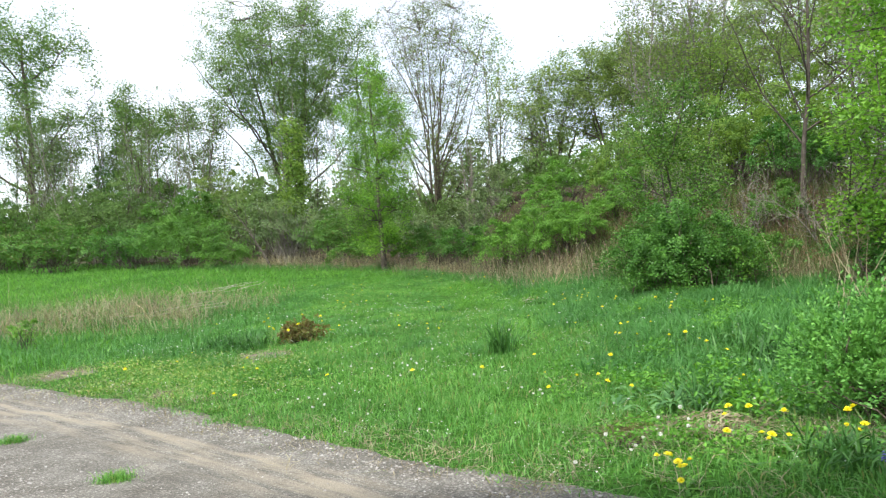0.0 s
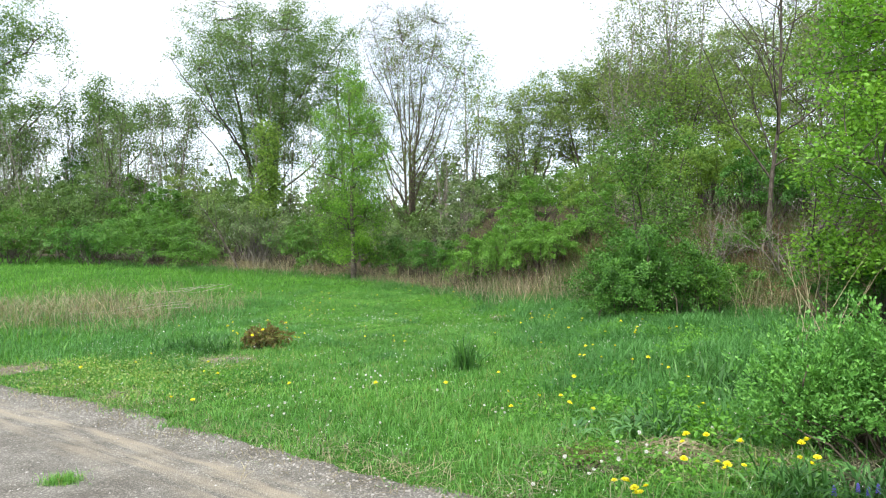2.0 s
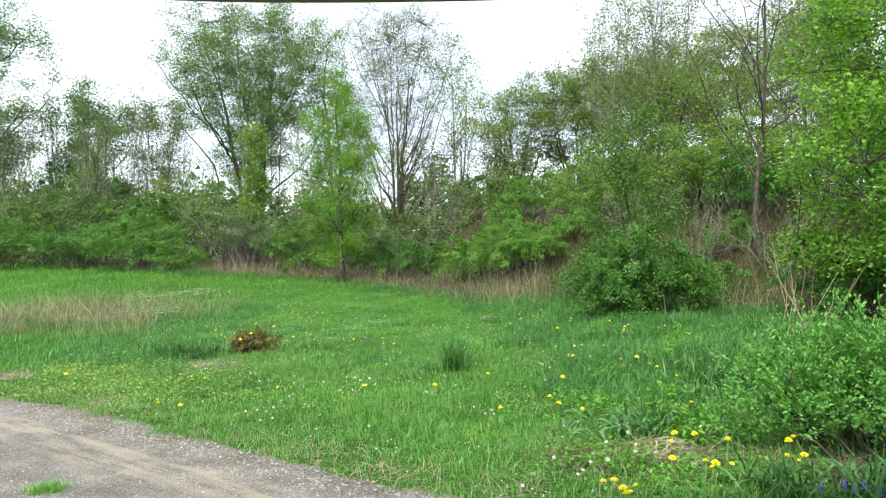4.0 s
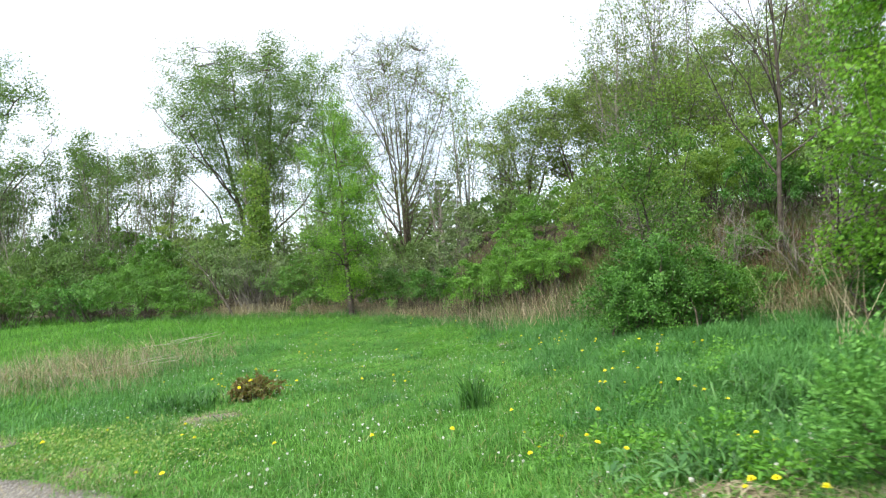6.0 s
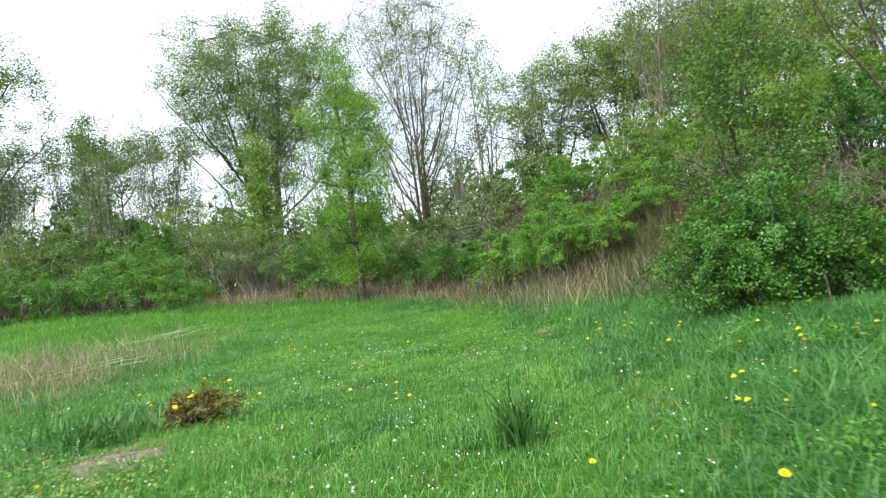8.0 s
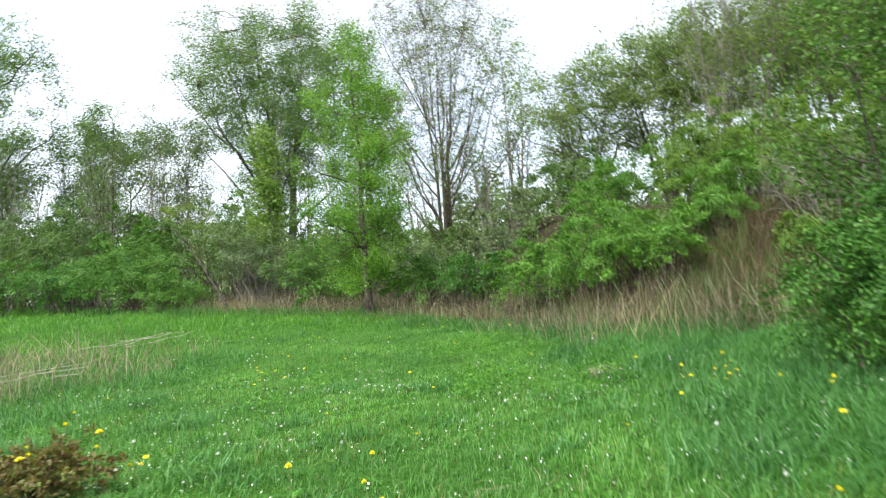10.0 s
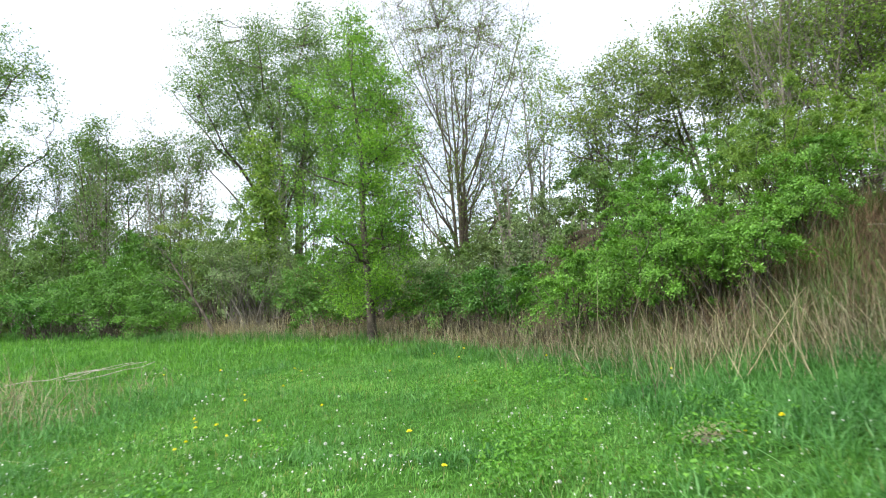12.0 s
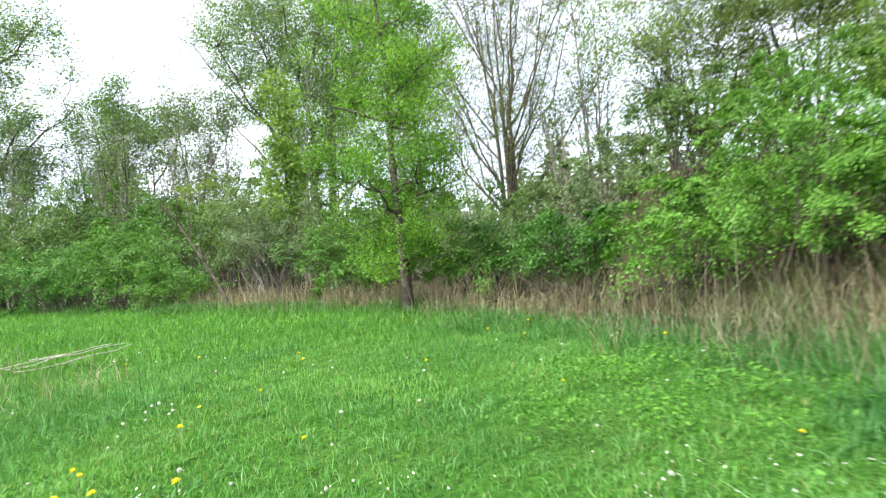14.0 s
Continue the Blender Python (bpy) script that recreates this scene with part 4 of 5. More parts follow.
    (-24.0, 51.0, 4.5, 2.0, 5.5, LEAF_GREY, 6500, 0.166, 0.4, "grey-green scrub bush at the back of the thicket"),
    (-16.5, 49.5, 4.0, 2.0, 5.8, LEAF_GREY, 6500, 0.166, 0.4, "grey-green scrub bush at the back of the thicket"),
    (-10.5, 48.5, 3.6, 2.0, 5.8, LEAF_OLIVE, 6500, 0.166, 0.4, "olive-green scrub bush at the back of the thicket"),
    (-5.5, 45.0, 3.2, 1.8, 5.0, LEAF_GREY, 6500, 0.156, 0.38, "grey-green scrub bush at the back of the thicket"),
    (-0.6, 37.5, 2.2, 1.6, 3.4, LEAF_OLIVE, 6000, 0.135, 0.3, "olive-green scrub bush on the bank"),
    (3.0, 36.5, 2.2, 1.6, 3.4, LEAF_GREY, 6000, 0.135, 0.3, "grey-green twiggy bush on the bank"),
]
for i, (bx, by, rx, ry, bt, bm, bn, bs, bc, words) in enumerate(THICKET):
    make_bush("thicket_bush", words, bx, by, rx, ry, bt, bm, int((0.85 if by < 33 else 1.5) * bn * (0.7 if bm == LEAF_GREY else 1)), bs * (1 if by < 33 else 0.68), 200 + i, spray=2.1 * bc, shoots=130 if bm == LEAF_GREY else 34, tuft=0.17, group="bushes along the wood's edge", per=220 if by < 34 else 130, stem_mat=BARK_PALE if bm == LEAF_GREY else BARK, lobes=7 + int(1.5 * rx), hem=0.16 if by < 33 else 0.07, low=-0.55 if by < 33 else -0.8)
make_bush("garden_shrub", "leafy mid-green garden shrub by the drive", 3.56, 5.08, 0.9, 0.9, 1.22, LEAF_SHRUB, 42000, 0.037, 300, shoots=70, lobes=16, hem=0.0, spray=0.17, per=24, sag=-0.1, rise=0.9, loose=0.1, inner=0.3, low=-0.9, deep=0.48, tuft=0.1, slim=0.45, stiff=1.3, under=0.97, category="shrub")


# the far wood that closes the gaps low between the stems
rf = np.random.default_rng(88)
fn = 60000
fx = rf.uniform(-85, 45, fn)
fy = 82 + rf.normal(0, 3, fn) + 4 * np.sin(fx * 0.11)
fz = land(fx, fy) + (0.05 + 6.3 * rf.random(fn) ** 1.3) * (1 + 0.25 * np.sin(fx * 0.5) + 0.18 * np.sin(fx * 1.7))
tagged(new("far_wood", leaf_shell(rf, np.stack([fx, fy, fz], 1), 0.6, tri=True).mesh("far_wood", LEAF_GREY)), "far grey-green scrub wood behind the trees", "wood", kind="stuff")


# ---- grass ----
def strew(rng, n, x0, x1, y0, y1, keep):
    x, y = rng.uniform(x0, x1, n), rng.uniform(y0, y1, n)
    m = rng.random(n) < keep(x, y)
    x, y = x[m], y[m]
    return np.stack([x, y, land(x, y) - 0.01], 1)


# the patch at (3.15, 4.45) paints the garden shrub's shade as dark soil
BARE = [(1.33, 5.05, 0.22), (2.02, 5.25, 0.26), (-2.98, 10.95, 0.46), (-5.9, 10.5, 0.4), (1.95, 16.3, 0.15), (-3.6, 8.5, 0.14), (3.15, 4.45, 0.42), (2.62, 4.95, 0.2)]


def open_ground(x, y):
    m = np.ones(len(x))
    for cx, cy, r in BARE:
        m *= ease(0.5, 1.1, np.hypot(x - cx, (y - cy) * 0.75) / r + 0.25 * lumps(x, y, 6))
    return m


def weedy_bed(x, y):
    """The thin, messy ground between the drive and the garden shrub."""
    return ease(1.1, 0.35, np.hypot((x - 1.85) / 1.25, (y - 4.95) / 0.85) + 0.3 * lumps(x, y, 3.0))


def on_meadow(x, y):
    d = side_of(np.stack([x, y], 1), DRIVE_EDGE) + 0.13 * lumps(x, y, 4.0) + 0.06 * lumps(x, y, 11)
    w = side_of(np.stack([x, y], 1), WOOD_EDGE)
    return ease(-0.12, 0.16, d) * ease(1.5, -0.3, w) * open_ground(x, y) * (1 - 0.62 * weedy_bed(x, y))


def rank_zone(x, y):
    """Where the grass stands tall and blue-green: to the right, and in a belt to the left."""
    right = ease(1.6, 3.2, x + 0.5 * lumps(x, y, 0.9)) * ease(4.5, 6.5, y) + ease(-1.5, 0.5, side_of(np.stack([x, y], 1), WOOD_EDGE)) * ease(-4, 0, x)
    left = ease(-3.4, -4.4, x + 0.4 * lumps(x, y, 1.1)) * ease(10.5, 12.0, y) * ease(24, 18, y)
    tufts = 0.5 * ease(0.15, 0.7, 0.6 * lumps(x, y, 1.45, 9) + 0.7 * lumps(x, y, 4.3, 4)) * ease(8, 11, y)
    return np.clip(right + left + tufts, 0, 1)


rg = np.random.default_rng(77)
near = strew(rg, 520000, -6.5, 4.2, 3.4, 26, lambda x, y: on_meadow(x, y) * (1 - 0.85 * rank_zone(x, y)) * (0.55 + 0.4 * lumps(x, y, 2.5, 3) + 0.25 * lumps(x, y, 9.0, 1)) * np.where(np.abs(x) < 4.5, 1, 0.5))
ht = (0.10 + 0.035 * lumps(near[:, 0], near[:, 1], 1.3) + 0.045 * lumps(near[:, 0], near[:, 1], 6.5, 5) - 0.03 * ease(10, 16, near[:, 1])) * rg.uniform(0.6, 1.45, len(near)) * (0.7 + 0.3 * ease(0.0, 0.9, side_of(near[:, :2], DRIVE_EDGE)))
tagged(new("lawn_grass", blade_shell(rg, near, ht, 0.0085, 0.7, 1).mesh("lawn_grass", GRASS)), "bright green uncut meadow grass", "grass", kind="stuff")
back = strew(rg, 105000, -30, 4, 24, 44, lambda x, y: on_meadow(x, y) * (1 - 0.8 * rank_zone(x, y)) * np.where(x < -12, 0.35, 1))
ht = rg.uniform(0.08, 0.2, len(back))
tagged(new("far_grass", blade_shell(rg, back, ht, 0.021, 0.6, 1).mesh("far_grass", GRASS_FAR)), "bright green meadow grass toward the wood", "grass", kind="stuff")
rank = np.concatenate([strew(rg, 95000, -4, 0.5, 6.5, 17, lambda x, y: on_meadow(x, y) * rank_zone(x, y) * 0.9), strew(rg, 150000, 0.5, 8, 3.6, 19, lambda x, y: on_meadow(x, y) * rank_zone(x, y) * 0.9), strew(rg, 72000, -14, -2.5, 10, 26, lambda x, y: on_meadow(x, y) * rank_zone(x, y) * 0.7),
                       strew(rg, 45000, -4, 5, 17, 30, lambda x, y: on_meadow(x, y) * rank_zone(x, y))])
ht = (0.21 - 0.07 * ease(1.8, 0.6, rank[:, 0]) * ease(-4.5, -3.0, rank[:, 0]) + 0.085 * lumps(rank[:, 0], rank[:, 1], 1.9, 2)) * rg.uniform(0.5, 1.3, len(rank)) * (0.6 + 0.4 * ease(4, 7, rank[:, 1]))
tagged(new("tall_grass", blade_shell(rg, rank, ht, 0.0125, 1.0, 1).mesh("tall_grass", GRASS_RANK)), "tall blue-green rank grass bending over", "grass", kind="stuff")
side_grass = strew(rg, 34000, -34, -6, 8, 45, lambda x, y: on_meadow(x, y) * ease(-5, -8, x))
tagged(new("rough_grass", blade_shell(rg, side_grass, rg.uniform(0.12, 0.32, len(side_grass)), 0.023, 0.6, 1).mesh("rough_grass", GRASS_FAR)), "rough green grass among dry stalks", "grass", kind="stuff")


# dry stalks
def edge_belt(x, y):
    w = side_of(np.stack([x, y], 1), WOOD_EDGE) + 0.5 * lumps(x, y, 1.0)
    patchy = np.where(x > 2.6, 1.0, np.clip(0.6 + 0.9 * lumps(x, y, 0.8, 4), 0.2, 1))
    return ease(-0.5, 0.3, w) * ease(2.2, 1.0, w + 0.9 * ease(2, 4, x)) * patchy


def edge_weeds(x, y):
    w = side_of(np.stack([x, y], 1), WOOD_EDGE) + 0.7 * lumps(x, y, 0.7, 2)
    return ease(-1.6, -0.4, w) * ease(0.9, 0.2, w) * (0.25 + 0.75 * (lumps(x, y, 1.7, 1) > -0.1))


belt = strew(rg, 250000, -14, 8, 10, 37, lambda x, y: edge_belt(x, y) * 0.8)
tagged(new("dry_reeds", blade_shell(rg, belt, rg.gamma(4, 0.13, len(belt)) * (0.95 + 0.12 * ease(1.5, 4, belt[:, 0])), 0.008, 0.85, 1).mesh("dry_reeds", STRAW_GREY)), "tan dry reed stalks along the wood's edge", "dry grass", kind="stuff")
weeds = np.concatenate([strew(rg, 110000, -12, 4, 16, 40, lambda x, y: edge_weeds(x, y) * 0.6), strew(rg, 90000, -34, -8, 30, 55, lambda x, y: edge_weeds(x, y))])
tagged(new("edge_weeds", blade_shell(rg, weeds, rg.uniform(0.15, 0.45, len(weeds)) * (0.9 + 0.4 * lumps(weeds[:, 0], weeds[:, 1], 1.1)), np.where(weeds[:, 0] < -8, 0.022, 0.013), 0.7, 1).mesh("edge_weeds", GRASS_EDGE)), "tall dark green weeds along the wood's edge", "weeds", kind="stuff")
brush = strew(rg, 95000, 1.8, 12, 9, 24, lambda x, y: ease(0.3, 1.5, side_of(np.stack([x, y], 1), WOOD_EDGE)) * ease(8, 5, side_of(np.stack([x, y], 1), WOOD_EDGE)))
tagged(new("dry_brush", blade_shell(rg, brush, rg.gamma(5, 0.08, len(brush)), 0.0075, 0.7, 1).mesh("dry_brush", STRAW_RED)), "red-brown dry brush covering the bank", "dry brush", kind="stuff")
bank = strew(rg, 60000, 1.8, 12, 9, 24, lambda x, y: ease(-0.2, 0.6, side_of(np.stack([x, y], 1), WOOD_EDGE)) * (0.2 + 0.8 * (lumps(x, y, 1.5, 7) > -0.1)))
tagged(new("bank_weeds", blade_shell(rg, bank, rg.gamma(5, 0.085, len(bank)), 0.012, 0.7, 1).mesh("bank_weeds", BANK_WEED)), "olive-green weeds among the dry brush", "weeds", kind="stuff")
patch_l = strew(rg, 32000, -17, -4.6, 13.5, 25, lambda x, y: ease(1.05, 0.2, np.hypot((x + 9.4) / 5.6, (y - 18.5) / 5.2) + 0.3 * lumps(x, y, 1.2)) * (0.4 + 0.6 * (lumps(x, y, 1.6, 4) > -0.1)))
tagged(new("dry_grass", blade_shell(rg, patch_l, rg.gamma(5, 0.1, len(patch_l)), 0.0085, 1.0, 1).mesh("dry_grass", STRAW_GREY)), "patch of pale dry grass stalks, partly fallen", "dry grass", kind="stuff")


# ---- small plants and clutter ----
def stand(name, label, category, x, y, shell, material, part_name, group="", sink=0.0):
    """A small plant of one kind of leaf, on the ground at x, y; the shell is built round the origin."""
    root = thing(name, label, category, group, (x, y, float(land(x, y)) - sink))
    tagged(part(part_name, shell.mesh(part_name, material), root), kind="stuff")
    return root


def bare_patch(cx, cy, r, seed):
    rng = np.random.default_rng(seed)
    a = np.linspace(0, 2 * math.pi, 29)[:-1]
    rings = [0.0, 0.35, 0.7, 1.0]
    pts, z0 = [], float(land(cx, cy))
    wob = 1 + 0.18 * np.sin(3 * a + seed) + 0.1 * np.sin(7 * a)
    for q in rings:
        px, py = cx + np.cos(a) * r * 1.1 * q * wob, cy + np.sin(a) * r * 1.3 * q * wob
        pts.append(np.stack([px, py, land(px, py) + (0.016 if cy < 6 else 0.03) * (1 - q * q) + 0.004 + rng.normal(0, 0.006, len(a)) - 0.03 * (q == 1)], 1))
    n = len(a)
    f = [[k * n + i, k * n + (i + 1) % n, (k + 1) * n + (i + 1) % n, (k + 1) * n + i] for k in range(len(rings) - 1) for i in range(n)]
    root = tagged(new("bare_patch", mesh_from("bare_patch", np.concatenate(pts), np.array(f), SOIL_SHADED if cy < 6 else SOIL_PALE, True)), "patch of bare brown soil with dead thatch", "soil", "bare patches", kind="structure")
    m = int((420 if r > 0.25 else 260) * r / 0.4)
    ang, q = rng.uniform(0, 6.283, m), np.sqrt(rng.random(m)) * r * 1.15
    feet = np.stack([cx + np.cos(ang) * q, cy + np.sin(ang) * q * 1.15, np.zeros(m)], 1)
    feet[:, 2] = land(feet[:, 0], feet[:, 1]) + 0.03
    straw = blade_shell(rng, feet, rng.uniform(0.08, 0.3, m) * (1 if cy < 6 else 0.6), 0.007, 1.3, 3)
    for v in straw.v:
        v[:, 2] = land(v[:, 0], v[:, 1]) + 0.02 + (v[:, 2] - land(v[:, 0], v[:, 1])) * 0.28
    tagged(part("thatch", straw.mesh("thatch", STRAW_GREY), root), kind="stuff")


for i, (cx, cy, r) in enumerate(BARE):
    bare_patch(cx, cy, r, 400 + i)


THISTLE = leafy("thistle_leaf", (0.06, 0.17, 0.05), (0.09, 0.235, 0.07), (0.14, 0.30, 0.10), 0.25, patch=4)


def rosette(rng, count, length, jag, rise):
    """Jagged leaves that arch outward from one crown."""
    sh = Shell()
    f = np.linspace(0, 1, 10)
    for i in range(count):
        a, ln = 2.4 * i + rng.normal(0, 0.25), length * rng.uniform(0.65, 1.15)
        out, side_v = np.array([math.cos(a), math.sin(a), 0]), np.array([-math.sin(a), math.cos(a), 0])
        up = rise * rng.uniform(0.6, 1.3)
        mid = out * ln * f[:, None] + np.array([0, 0, 1.0]) * (ln * (up * f - 0.85 * up * f * f) + 0.01)[:, None]
        half = 0.1 * ln * np.sin(np.pi * np.clip(f, 0.04, 0.97) ** 0.8) * np.where(np.arange(10) % 2, 1.0, jag)
        lift = np.array([0, 0, 0.25]) * half[:, None]
        v = np.stack([mid - side_v * half[:, None] + lift, mid, mid + side_v * half[:, None] + lift], 1).reshape(-1, 3)
        b = np.arange(9)[:, None] * 3
        sh.add(v, np.concatenate([b + [0, 1, 4, 3], b + [1, 2, 5, 4]]))
    return sh


def dandelion_flower(tall=0.225, leaves=True, words="yellow dandelion in open flower in the grass", kind_of="dandelion", name="dandelion", group="dandelions in flower"):
    root = thing(name, words, kind_of, group)
    stem = Shell()
    tubes(stem, np.array([[[0, 0, -0.02], [0.004, 0, 0.38 * tall], [0.012, 0.004, 0.81 * tall], [0.014, 0.006, tall]]]), np.array([[0.003, 0.0028, 0.0026, 0.003]]), 5)
    part("stalk", stem.mesh("stalk", STALK), root)
    sh, rng = Shell(), np.random.default_rng(3)
    for ring, (n, r, rise) in enumerate([(15, 0.028, 0.006), (12, 0.021, 0.015), (9, 0.012, 0.022)]):
        for i in range(n):
            a = 6.283 * (i + 0.3 * ring) / n + rng.normal(0, 0.06)
            d, e = np.array([math.cos(a), math.sin(a), 0]), np.array([-math.sin(a), math.cos(a), 0])
            c = np.array([0.014, 0.006, tall + 0.001])
            sh.add([c - e * 0.002, c + e * 0.002, c + d * r + e * 0.0045 + [0, 0, rise], c + d * r - e * 0.0045 + [0, 0, rise]], [[0, 1, 2, 3]])
    part("flower_head", sh.mesh("flower_head", PETAL), root)
    if leaves:
        part("leaf_rosette", rosette(np.random.default_rng(6), 9, 0.17, 0.4, 0.75).mesh("leaf_rosette", HERB), root, "toothed green leaves")
    return root


def straw_heap(cx, cy, n, length, heading, seed):
    """Dead strap leaves lying over one another on the ground."""
    rng = np.random.default_rng(seed)
    root = thing("straw_heap", "heap of grey-tan dead strap leaves on bare soil", "dead leaves", "heaps of dead leaves", (cx, cy, float(land(cx, cy))))
    sh, t = Shell(), np.linspace(0, 1, 5)[:, None]
    for _ in range(n):
        a = heading + rng.normal(0, 0.5)
        d, e = np.array([math.cos(a), math.sin(a), 0]), np.array([-math.sin(a), math.cos(a), 0])
        ln = length * rng.uniform(0.5, 1.2)
        foot = np.array([rng.normal(0, 0.09), rng.normal(0, 0.07), rng.uniform(0.015, 0.06)])
        line = foot + d * ln * (t - 0.4) + e * ln * rng.normal(0, 0.12) * t * t + np.array([0, 0, 1.0]) * (rng.uniform(0.0, 0.09) * np.sin(t * 3.14))
        half = e * 0.005 * (1.15 - t) * rng.uniform(0.7, 1.4) + np.array([0, 0, 0.002])
        b = np.arange(4)[:, None] * 2
        sh.add(np.stack([line - half, line + half], 1).reshape(-1, 3), b + [0, 1, 3, 2])
    tagged(part("leaf_mass", sh.mesh("leaf_mass", STRAW_GREY), root), kind="stuff")


straw_heap(2.0, 5.3, 110, 0.42, 0.7, 421)
straw_heap(1.33, 5.1, 70, 0.3, 2.6, 422)
straw_heap(2.6, 5.7, 50, 0.3, 1.2, 423)
straw_heap(1.95, 16.3, 26, 0.26, 0.3, 424)


def dandelion_clock():
    root = thing("dandelion_clock", "white dandelion seed head on a pale stalk", "dandelion", "dandelion seed heads")
    stem = Shell()
    tubes(stem, np.array([[[0, 0, -0.02], [0.004, 0, 0.1], [0.010, 0.004, 0.2], [0.012, 0.006, 0.255]]]), np.array([[0.0028, 0.0026, 0.0024, 0.003]]), 5)
    part("stalk", stem.mesh("stalk", STALK), root)
    rng = np.random.default_rng(4)
    n = 64
    i = np.arange(n) + 0.5
    ph, th = np.arccos(1 - 2 * i / n), math.pi * (1 + 5 ** 0.5) * i
    d = np.stack([np.cos(th) * np.sin(ph), np.sin(th) * np.sin(ph), np.cos(ph)], 1)
    c = np.array([0.012, 0.006, 0.262])
    e = unit(np.cross(d, rng.normal(0, 1, (n, 3))))
    g = np.cross(d, e)
    out = c + d * 0.019
    v = np.stack([c + d * 0.003, out + e * 0.003, out + d * 0.003 + g * 0.003, out - e * 0.003, out - g * 0.003], 1)
    base = np.arange(n)[:, None] * 5
    sh = Shell()
    sh.add(v, base + [1, 2, 3, 4])
    sh.f[3] = [base + [0, 1, 3]]
    part("seed_ball", sh.mesh("seed_ball", FLUFF), root)
    return root


YELLOW = [(1.9, 4.2), (2.6, 4.6), (1.2, 4.0), (1.3, 3.9), (2.2, 4.5), (2.2, 5.0), (2.0, 4.3), (2.8, 6.2), (1.5, 6.8), (1.7, 6.6), (1.2, 7.2), (1.0, 6.7), (1.0, 7.7), (1.8, 7.8), (2.4, 9.2), (3.0, 7.9), (2.6, 14.4), (2.75, 14.25), (2.45, 14.5), (2.7, 14.55), (3.0, 15.0),
          (3.3, 13.4), (2.8, 12.3), (4.0, 10.7), (2.9, 8.4), (-2.4, 7.6), (-2.5, 8.7), (-2.8, 9.4), (-0.4, 7.7), (0.3, 7.8), (-0.3, 11.7), (-2.2, 12.5), (-2.8, 18.0), (-2.4, 17.6), (-2.5, 16.8), (-0.1, 15.6), (2.1, 15.8), (2.3, 15.7)]
WHITE = [(1.78, 5.3), (1.5, 5.05), (2.08, 5.6), (2.25, 6.0), (2.4, 6.3), (1.25, 4.7), (2.55, 5.6), (0.7, 4.1), (1.8, 4.9), (1.1, 4.4), (0.6, 7.2), (0.9, 6.9), (-1.5, 7.3), (2.9, 6.1), (3.1, 6.8), (3.3, 6.5), (-1.3, 7.9), (-1.0, 8.6), (-0.7, 8.2), (-1.3, 9.0), (-0.6, 9.1), (-0.4, 8.9), (1.9, 15.7), (1.9, 15.3),
         (-0.6, 16.8), (-0.5, 16.2), (-1.6, 16.7), (-1.1, 16.6), (-3.5, 19.6), (-3.5, 20.1), (-3.2, 19.8), (-6.3, 23.9)]
rd = np.random.default_rng(9)


def sow(first, spots, crowd, strays, tall, big=1.0):
    """Copies of a flower at the spots and a few beside them, and strays over the meadow."""
    places = []
    for sx, sy in spots:
        places.append((sx, sy))
        for _ in range(rd.poisson(crowd)):
            places.append((sx + rd.normal(0, 0.12), sy + rd.normal(0, 0.14)))
    while strays > 0:
        sx, sy = rd.uniform(-5.5, 4.5), rd.uniform(5, 24)
        w = np.array([[sx, sy]])
        if side_of(w, DRIVE_EDGE)[0] > 0.5 and side_of(w, WOOD_EDGE)[0] < -0.6:
            places.append((sx, sy))
            strays -= 1
    for i, (sx, sy) in enumerate(places):
        m = pose(sx, sy, float(land(sx, sy)) - 0.01, rd.normal(0, 13), rd.normal(0, 13), rd.uniform(0, 360))
        if i == 0:
            first.matrix_basis = m
            first.scale = (big, big, big)
            continue
        k = rd.uniform(0.65, 1.0) * big
        dup = copy_thing(first, m)
        dup.scale = (k, k, k * rd.uniform(*tall))


sow(dandelion_flower(), YELLOW, 0.8, 50, (0.75, 1.3))
sow(dandelion_flower(0.44, False, "yellow flower on a tall stalk among bronze leaves", "flower", "yellow_flower", "yellow flowers in the bronze clump"),
    [(-3.05, 12.25), (-2.95, 12.4), (-2.8, 12.3), (-2.7, 12.55), (-2.45, 12.35), (-2.3, 12.2), (-2.6, 12.1), (-3.15, 12.05), (-2.25, 12.5)], 0.5, 0, (0.75, 1.05), 1.15)
sow(dandelion_clock(), WHITE, 1.3, 110, (0.6, 1.0), 0.78)

# strap-leaved clumps, the bronze peony, tufts and weeds
for i, (cx, cy, tall, n, r) in enumerate([(0.73, 9.8, 0.58, 110, 0.085), (-3.55, 12.2, 0.38, 200, 0.22), (-3.95, 12.1, 0.36, 200, 0.22), (2.35, 4.15, 0.30, 130, 0.12), (2.85, 4.0, 0.30, 130, 0.14), (2.3, 5.9, 0.38, 160, 0.2), (3.6, 7.4, 0.5, 220, 0.25)]):
    rng = np.random.default_rng(500 + i)
    feet = np.stack([rng.normal(0, r, n), rng.normal(0, r, n), np.full(n, -0.02)], 1)
    stand("lily_clump", "clump of dark green arching strap leaves", "plant", cx, cy, blade_shell(rng, feet, rng.uniform(0.5, 1.1, n) * tall, 0.018, 0.8 if i else 0.4, 3), LILY, "leaf_mass", "strap-leaved clumps")
make_bush("bronze_peony", "low bronze-red peony clump beside bare soil", -2.65, 12.35, 0.42, 0.36, 0.44, LEAF_RED, 3400, 0.045, 520, shoots=50, per=16, spray=0.13, full=True, category="plant", hem=0.08)
